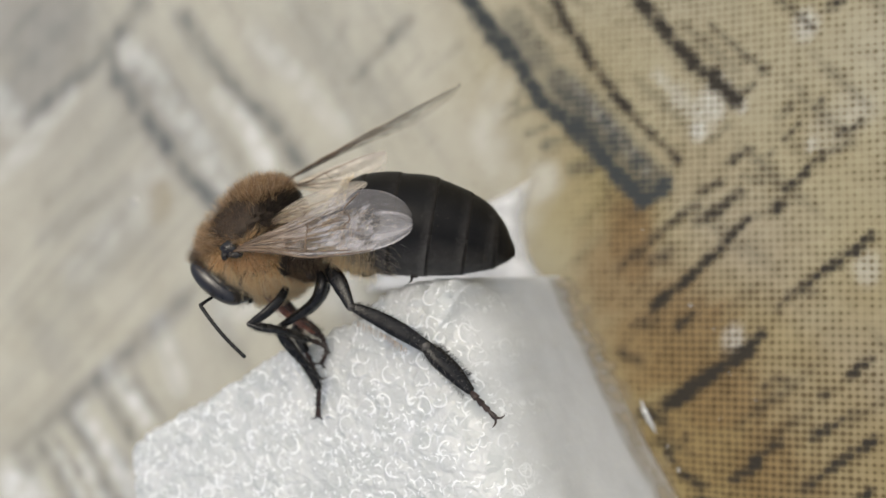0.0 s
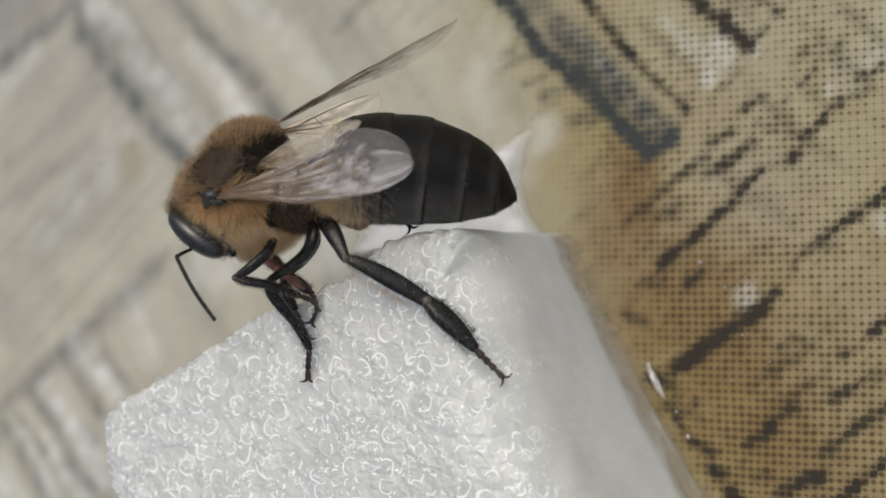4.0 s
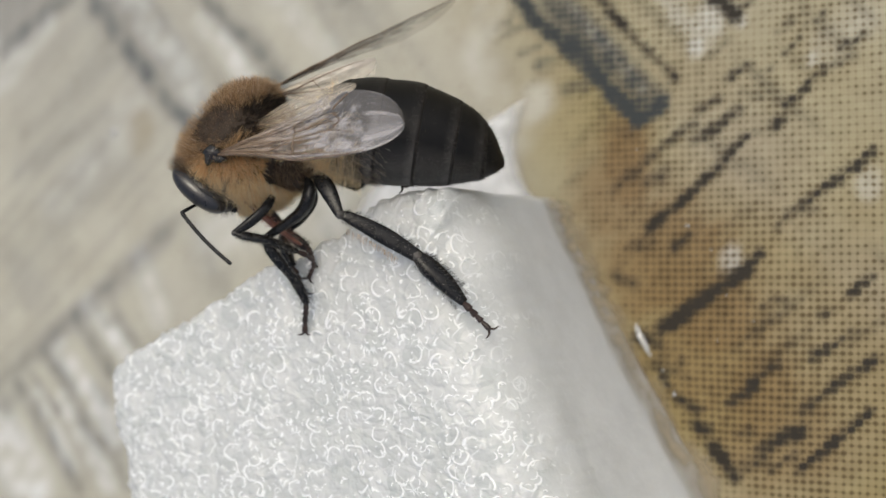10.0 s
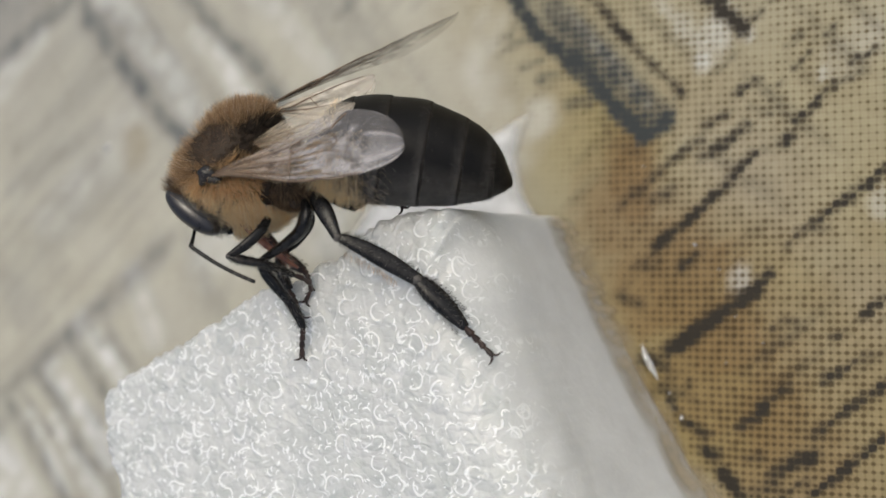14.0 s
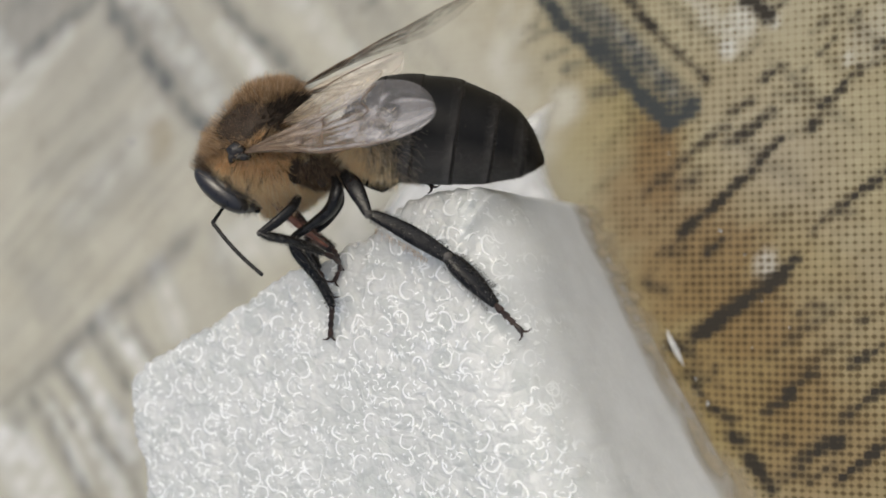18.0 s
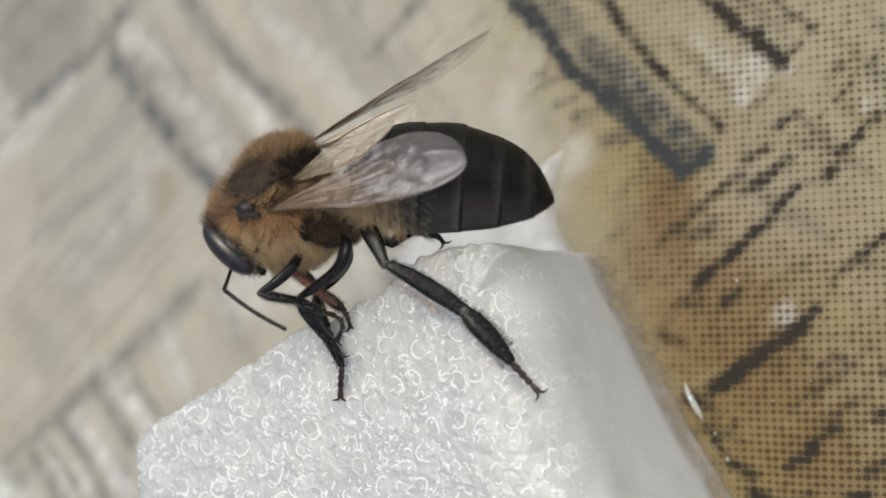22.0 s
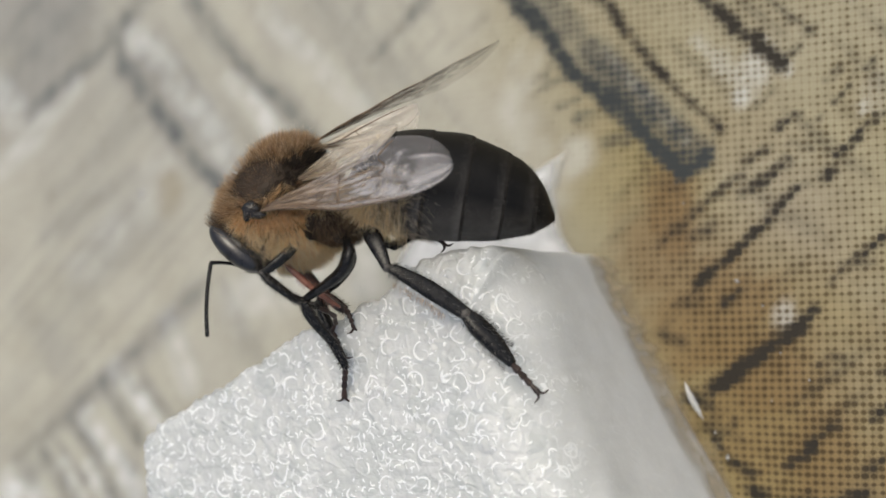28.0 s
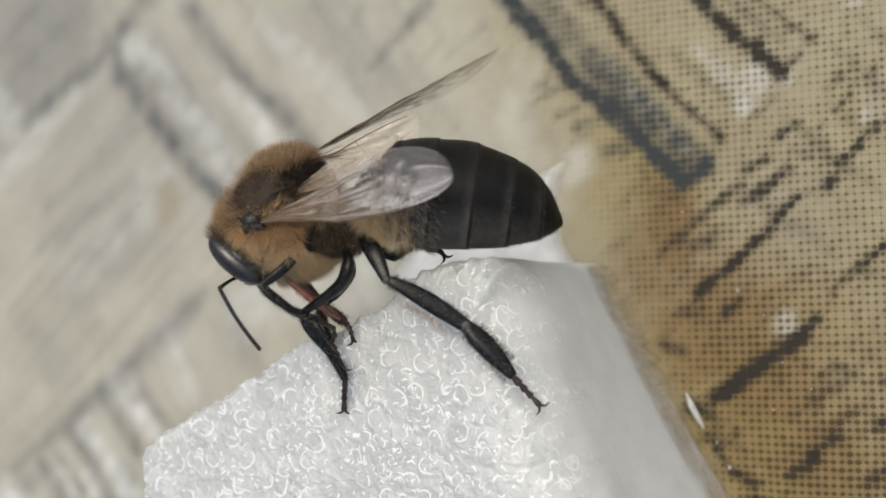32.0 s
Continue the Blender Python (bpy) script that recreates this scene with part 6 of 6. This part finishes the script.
def build_scrap():
    """A thin torn foam film lying behind the block, frayed to nothing at its rim."""
    n, k = 40, 24
    left = smooth_line(((-8.2, 3.2, 0.35), (-6.4, 5.6, 0.3), (-3.2, 7.2, 0.35), (0.6, 8.6, 0.5), (3.25, 9.75, 0.6)), n)
    right = smooth_line(((3.6, 4.0, 0.35), (2.85, 5.0, 0.3), (2.45, 6.6, 0.35), (2.65, 8.1, 0.5), (3.35, 9.8, 0.6)), n)
    q = np.linspace(0, 1, k)[:, None, None]
    rows = left[None] * (1 - q) + right[None] * q
    rows[..., 2] += 0.25 * np.sin(np.pi * q[..., 0]) + 0.06 * wavy(rows[..., 0], rows[..., 1], 1.4, 51)
    rows[..., 0] += 0.05 * wavy(rows[..., 1], rows[..., 0], 0.9, 52)
    p = rows.reshape(-1, 3)
    m = len(p)
    verts = np.vstack([p + np.array([0, 0, 0.05]), p - np.array([0, 0, 0.05])])
    verts[:, 2] = np.maximum(verts[:, 2], 0.03)
    idx = np.arange(m).reshape(k, n)
    quad = np.stack([idx[:-1, :-1], idx[1:, :-1], idx[1:, 1:], idx[:-1, 1:]], -1).reshape(-1, 4)
    faces = quad.tolist() + (quad[:, ::-1] + m).tolist()
    rim = np.r_[idx[:, 0], idx[-1, 1:], idx[-2::-1, -1], idx[0, -2:0:-1]]
    faces += [(int(a), int(a + m), int(b + m), int(b)) for a, b in zip(rim, np.roll(rim, -1))]
    ob = mesh_object("foam_scrap", verts, faces, PAPER)
    width = np.linalg.norm(right - left, axis=1)[None, :]
    across = np.minimum(q[..., 0], 1 - q[..., 0]) * width / 1.1
    body = np.clip(across, 0, 1) ** 1.2 * np.clip((1 - np.linspace(0, 1, n))[None, :] / 0.06, 0, 1)
    ob.data.attributes.new("fade", 'FLOAT', 'POINT').data.foreach_set("value", np.r_[body.reshape(-1), body.reshape(-1)].astype(np.float32))
    return ob


tagged(build_scrap(), "torn white film of foam frayed along its edge behind the block", "foam scrap")


CRUMBS = ((11.6, 2.45, 0.13), (12.8, 1.2, 0.09), (13.6, -1.1, 0.07), (14.9, -2.4, 0.08), (13.1, -3.4, 0.06), (-26.2, 9.3, 0.30), (10.9, -6.2, 0.16), (10.3, -5.0, 0.10), (9.0, 6.5, 0.07))


def build_crumb(x, y, size, seed):
    g = np.random.default_rng(seed)
    v, f = ellipsoid((x, y, size * 0.45), np.linalg.qr(g.normal(size=(3, 3)))[0], np.array((1.0, 0.7, 0.5)) * size, 10, 7, 0.2)
    v[:, 2] = np.maximum(v[:, 2], 0.015)
    return tagged(mesh_object("sugar_crumb", v, f, DROP), "tiny clear crumb lying on the cloth", "crumb", "crumbs on the cloth")


for x, y, size in CRUMBS:
    build_crumb(x, y, size, int(x * 10 + 400))


# ---- how the bee's parts move ----
def motions():
    def moved(pivot, shift, turn, about=None):
        """A part's pose: turned about the petiole (degrees, in the side view) and shifted (millimetres)."""
        a = Vector(about if about is not None else pivot)
        r = Matrix.Rotation(radians(turn), 3, 'Z')
        p = a + r @ (Vector(pivot) - a) + Vector((*shift, 0))
        return Matrix.Translation(p * MM) @ r.to_4x4()

    BODY = ((0, 0.0, -0.02), (1, -0.16, -0.10), (2, -0.14, -0.09), (3, -0.08, -0.12), (4.5, -0.08, -0.03), (6.5, 0.0, -0.03), (8, 0.0, -0.08), (10, -0.03, -0.02),
            (13, 0, 0), (14.5, 0.02, 0.02), (16.5, -0.10, 0.0), (18, -0.12, -0.02), (19.5, -0.10, 0.05), (20.2, -0.15, -0.06), (21, 0.0, -0.08), (22.5, 0.02, 0.03),
            (23.5, 0, 0.10), (24, 0.26, 0.38), (24.6, 0.16, 0.33), (25.5, 0.13, 0.20), (27.5, 0.08, 0.18), (30, 0.05, 0.18), (32, 0.10, 0.20))
    # the abdomen: its lift in degrees, and how far it is drawn out
    TAIL = ((0, 0.6, 0.20), (1, 0.2, 0.05), (2, -1.6, 0.12), (3, 2.2, 0.18), (4, 1.9, 0.09), (4.5, 1.6, 0.05), (6.5, 0.8, 0.0), (7, 0.6, -0.03), (8, 0.8, -0.15), (9, -0.6, 0.12), (10, 0.0, 0.02), (11, 1.0, 0.05),
            (12, 1.0, 0.36), (13, 0.0, 0.0), (14, 0.1, 0.22), (14.5, 0.2, 0.15), (16.5, 0.6, 0.04), (17, 0.0, 0.05), (18, 0.7, 0.45), (18.5, -0.4, 0.30), (19, -1.0, 0.28), (19.5, 0.2, 0.11), (20, 0.8, -0.05))
    TAIL += ((20.5, 2.4, 0.22), (21, 5.6, 0.20), (22, 4.8, 0.12), (23, 5.3, 0.22), (24, -0.4, 0.10), (25, -2.6, -0.03), (25.5, 0.6, 0.06), (27.5, -0.4, 0.12), (28, -0.6, 0.15), (29, -0.3, 0.06), (30, -0.3, 0.07),
             (31, 0.9, 0.24), (32, 0.9, 0.42))
    WINGS = ((0, 0.0, 0.0), (4.0, 1.0, 0.0), (4.5, 1.0, 0.0), (13, 0.0, 0.0), (14.5, 0.0, 0.0), (16.5, 1.0, 0.0), (17.0, 2.4, 2.0), (17.5, 3.2, 3.0), (20, 3.6, 4.0), (20.6, 4.8, 6.0), (22.5, 4.6, 6.0), (24, 3.4, 6.0),
             (28, 3.6, 6.0), (30.6, 3.6, 6.0), (30.8, 6.5, 14.0), (31.0, 3.6, 6.0), (32, 3.6, 6.0))
    # the wings slide back a little while the tail is raised; the far wing opens and closes
    SLIDE = ((0, 0.0), (20.2, 0.0), (20.6, 0.7), (22, 0.6), (23, 0.4), (24, 0.0), (32, 0.0))
    SPREAD = ((0, 4.2), (2, 4.0), (4, 4.8), (9, 2.2), (13, 1.8), (14.5, 1.8), (17, 3.2), (19, 2.6), (21, 5.2), (23, 4.0), (24, 0.3), (25, 0.3), (28, 1.6), (32, 2.0))
    bt = np.array(BODY, float)
    body = lambda t: np.array([np.interp(t, bt[:, 0], bt[:, 1]), np.interp(t, bt[:, 0], bt[:, 2])])
    times = sorted({*bt[:, 0].tolist(), *(float(q[0]) for q in TAIL), *(float(q[0]) for q in WINGS + SLIDE + SPREAD)})
    tail = lambda t: np.interp(t, [q[0] for q in TAIL], [q[1] for q in TAIL])
    walk(thorax, [(t, moved(PETIOLE, body(t), 0)) for t in times])
    nod = lambda t: np.interp(t, (0, 18, 19, 21, 23, 24, 25, 28, 32), (0, 0, -2, -6, -7, -2, -2, -3, -3))
    walk(head, [(t, moved(NECK, body(t), nod(t))) for t in times])
    drawn = lambda t: np.interp(t, [q[0] for q in TAIL], [q[2] for q in TAIL])
    walk(abdomen, [(t, moved(PETIOLE, body(t) + np.array([drawn(t), 0.0]), tail(t))) for t in times])
    lift = lambda t: np.interp(t, [q[0] for q in WINGS], [q[1] for q in WINGS])
    twist = lambda t: np.interp(t, [q[0] for q in WINGS], [q[2] for q in WINGS])
    slide = lambda t: np.interp(t, [q[0] for q in SLIDE], [q[1] for q in SLIDE])
    spread = lambda t: np.interp(t, [q[0] for q in SPREAD], [q[1] for q in SPREAD])
    for wing, root, tip, s, q in ((fore_wing, LEFT_ROOT, (4.10, 5.10, 4.0), 1.0, -1.0), (hind_wing, (-2.7, 5.2, 1.7), (1.95, 7.0, 1.9), 1.8, -0.6),
                                  (far_fore_wing, RIGHT_ROOT, (6.50, 11.50, -3.05), 0.65, 0.0), (far_hind_wing, (-1.9, 7.1, -1.5), (2.55, 8.75, -1.8), 1.0, 0.0)):
        ex = (Vector(tip) - Vector(root)).normalized()
        rows = []
        for t in times:
            m = moved(root, body(t) + np.array([0.055 * lift(t) + slide(t) * (wing is fore_wing), 0.0]), lift(t) * s + spread(t) * (wing is far_fore_wing))
            rows.append((t, m @ Matrix.Rotation(radians(twist(t) * q), 4, ex)))
        walk(wing, rows)
    # the feeling antenna: the way it points, degrees from the tail's way, clockwise, and its elbow
    SWING_A = ((0, 49, -5.51, 1.47), (0.5, 47, -5.53, 1.51), (1, 38, -5.37, 1.41), (1.5, 44, -5.49, 1.32), (2, 61, -5.72, 1.51), (2.5, 67, -5.78, 1.69), (3, 61, -5.71, 1.65), (3.5, 105, -6.16, 2.21),
               (4, 59, -5.74, 1.49), (4.5, 60, -5.66, 1.54), (6.5, 64, -5.32, 1.73), (7, 45, -4.95, 1.34))
    SWING_B = ((7.5, 40, -5.19, 1.39), (8, 23, -5.13, 1.25), (8.5, 24, -4.91, 1.11), (9, 39, -5.02, 1.22), (9.5, 36, -5.14, 1.2), (10, 46, -5.59, 1.44), (10.5, 69, -5.7, 1.73), (11, 54, -5.3, 1.2),
               (11.5, 66, -5.37, 1.46), (12, 26, -4.51, 0.63), (12.5, 49, -5.17, 1.15), (13, 20, -4.6, 0.67), (13.5, 39, -5.13, 1.1), (14, 29, -4.92, 1.01), (14.5, 42, -5.23, 1.18))
    SWING_C = ((16.5, 103, -5.78, 1.84), (17, 87, -5.82, 1.95), (17.5, 131, -5.98, 2.08), (17.8, 85, -5.75, 1.81), (18, 46, -5.35, 1.0), (18.5, 95, -5.81, 1.96), (19, 52, -5.2, 1.2), (19.5, 64, -5.53, 1.54),
               (20, 34, -5.13, 0.96), (20.5, 45, -5.29, 1.03), (21, 32, -4.82, 0.6))
    SWING_D = ((21.5, 29, -4.91, 0.61), (22, 33, -5.18, 0.75), (22.5, 31, -4.83, 1.13), (23, 20, -4.29, 1.4), (23.5, 18, -3.95, 1.47), (24, 31, -3.86, 1.7), (24.5, 66, -5.23, 1.48), (25, 92, -5.71, 2.2),
               (25.5, 89, -5.76, 1.85))
    SWING_E = ((27.5, 57, -5.45, 1.31), (27.8, 73, -5.65, 1.64), (28, 93, -5.87, 1.99), (28.1, 54, -5.45, 1.29), (28.4, 28, -4.94, 0.83), (28.7, 31, -5.08, 0.98), (29, 33, -5.2, 1.11), (29.3, 51, -5.7, 1.54),
               (29.6, 59, -5.9, 1.77), (29.9, 41, -5.66, 1.41), (30, 26, -5.32, 1.14), (30.2, 34, -5.29, 1.12), (30.5, 58, -5.46, 1.4), (30.8, 90, -5.83, 2.03), (31, 86, -5.8, 1.97), (31.1, 89, -5.82, 2.02),
               (31.4, 106, -5.94, 2.14), (31.7, 88, -5.8, 2.06), (32, 57, -5.43, 1.47))
    whip_rows, scape_rows = [], []
    for t, a, px, py in SWING_A + SWING_B + SWING_C + SWING_D + SWING_E:
        flat = math.hypot(px - SCAPE_ROOT.x, py - SCAPE_ROOT.y)
        elbow = Vector((px, py, SCAPE_ROOT.z + math.sqrt(max(0.0, SCAPE_LONG ** 2 - flat ** 2))))
        whip_rows.append((t, Matrix.Translation(elbow * MM) @ Matrix.Rotation(radians(-a), 4, 'Z')))
        way = (elbow - SCAPE_ROOT).normalized()
        start = elbow - way * SCAPE_LONG
        scape_rows.append((t, Matrix.Translation(start * MM) @ Vector((1, 0, 0)).rotation_difference(way).to_matrix().to_4x4()))
    walk(antenna, whip_rows)
    walk(scape, scape_rows)
    # the near fore leg wipes the antenna, then stays lowered
    WIPE = ((0, 0), (22.6, 0), (22.8, -18), (23.0, -30), (23.3, -10), (23.6, 10), (24.0, 20), (25.0, 24), (27.5, 28), (32, 29))
    REACH = ((0, 0, 0), (20, 0, 0), (22.0, -0.30, 0.0), (22.7, -0.30, 0.0), (23.0, -0.06, -0.13), (23.5, -0.2, 0.5), (24.0, -0.44, 1.1), (25.0, -0.75, 1.55), (25.5, -0.70, 1.45), (27.5, -0.46, 1.05), (28.0, -0.42, 0.98), (32, -0.42, 0.98))
    hip = Vector(fore_leg["pivot"])
    knee = Vector(KNEE) - hip
    walk(fore_leg, [(t, Matrix.Translation((hip + Vector((x, y, 0))) * MM)) for t, x, y in REACH])
    # the hind leg leans on its foot as the body rises
    foot, joint_at = Vector((7.67, -3.5, 2.1)), Vector(hind_leg["pivot"])
    walk(hind_leg, [(t, Matrix.Translation(foot * MM) @ Matrix.Rotation(radians(-a), 4, 'Z') @ Matrix.Translation((joint_at - foot) * MM))
                    for t, a in ((0, 0.0), (19.6, 0.0), (20.6, 2.4), (21.2, 3.0), (25.0, 3.0), (32.0, 2.8))])
    ankle = Vector((-1.92, 0.25, 0.7)) - hip
    for ob in fore_lower:
        rows = []
        beyond = ob.name.split(".")[0] in ("basitarsus", "tarsus", "claw") or ob in fore_foot
        for t, a in WIPE:
            r = Matrix.Rotation(radians(-a), 4, 'Z')
            m = Matrix.Translation(knee * MM) @ r @ Matrix.Translation(-knee * MM)
            if beyond:
                # the foot keeps its slant
                m = m @ Matrix.Translation(ankle * MM) @ r.inverted() @ Matrix.Translation(-ankle * MM)
            rows.append((t, m))
        walk(ob, rows)


motions()
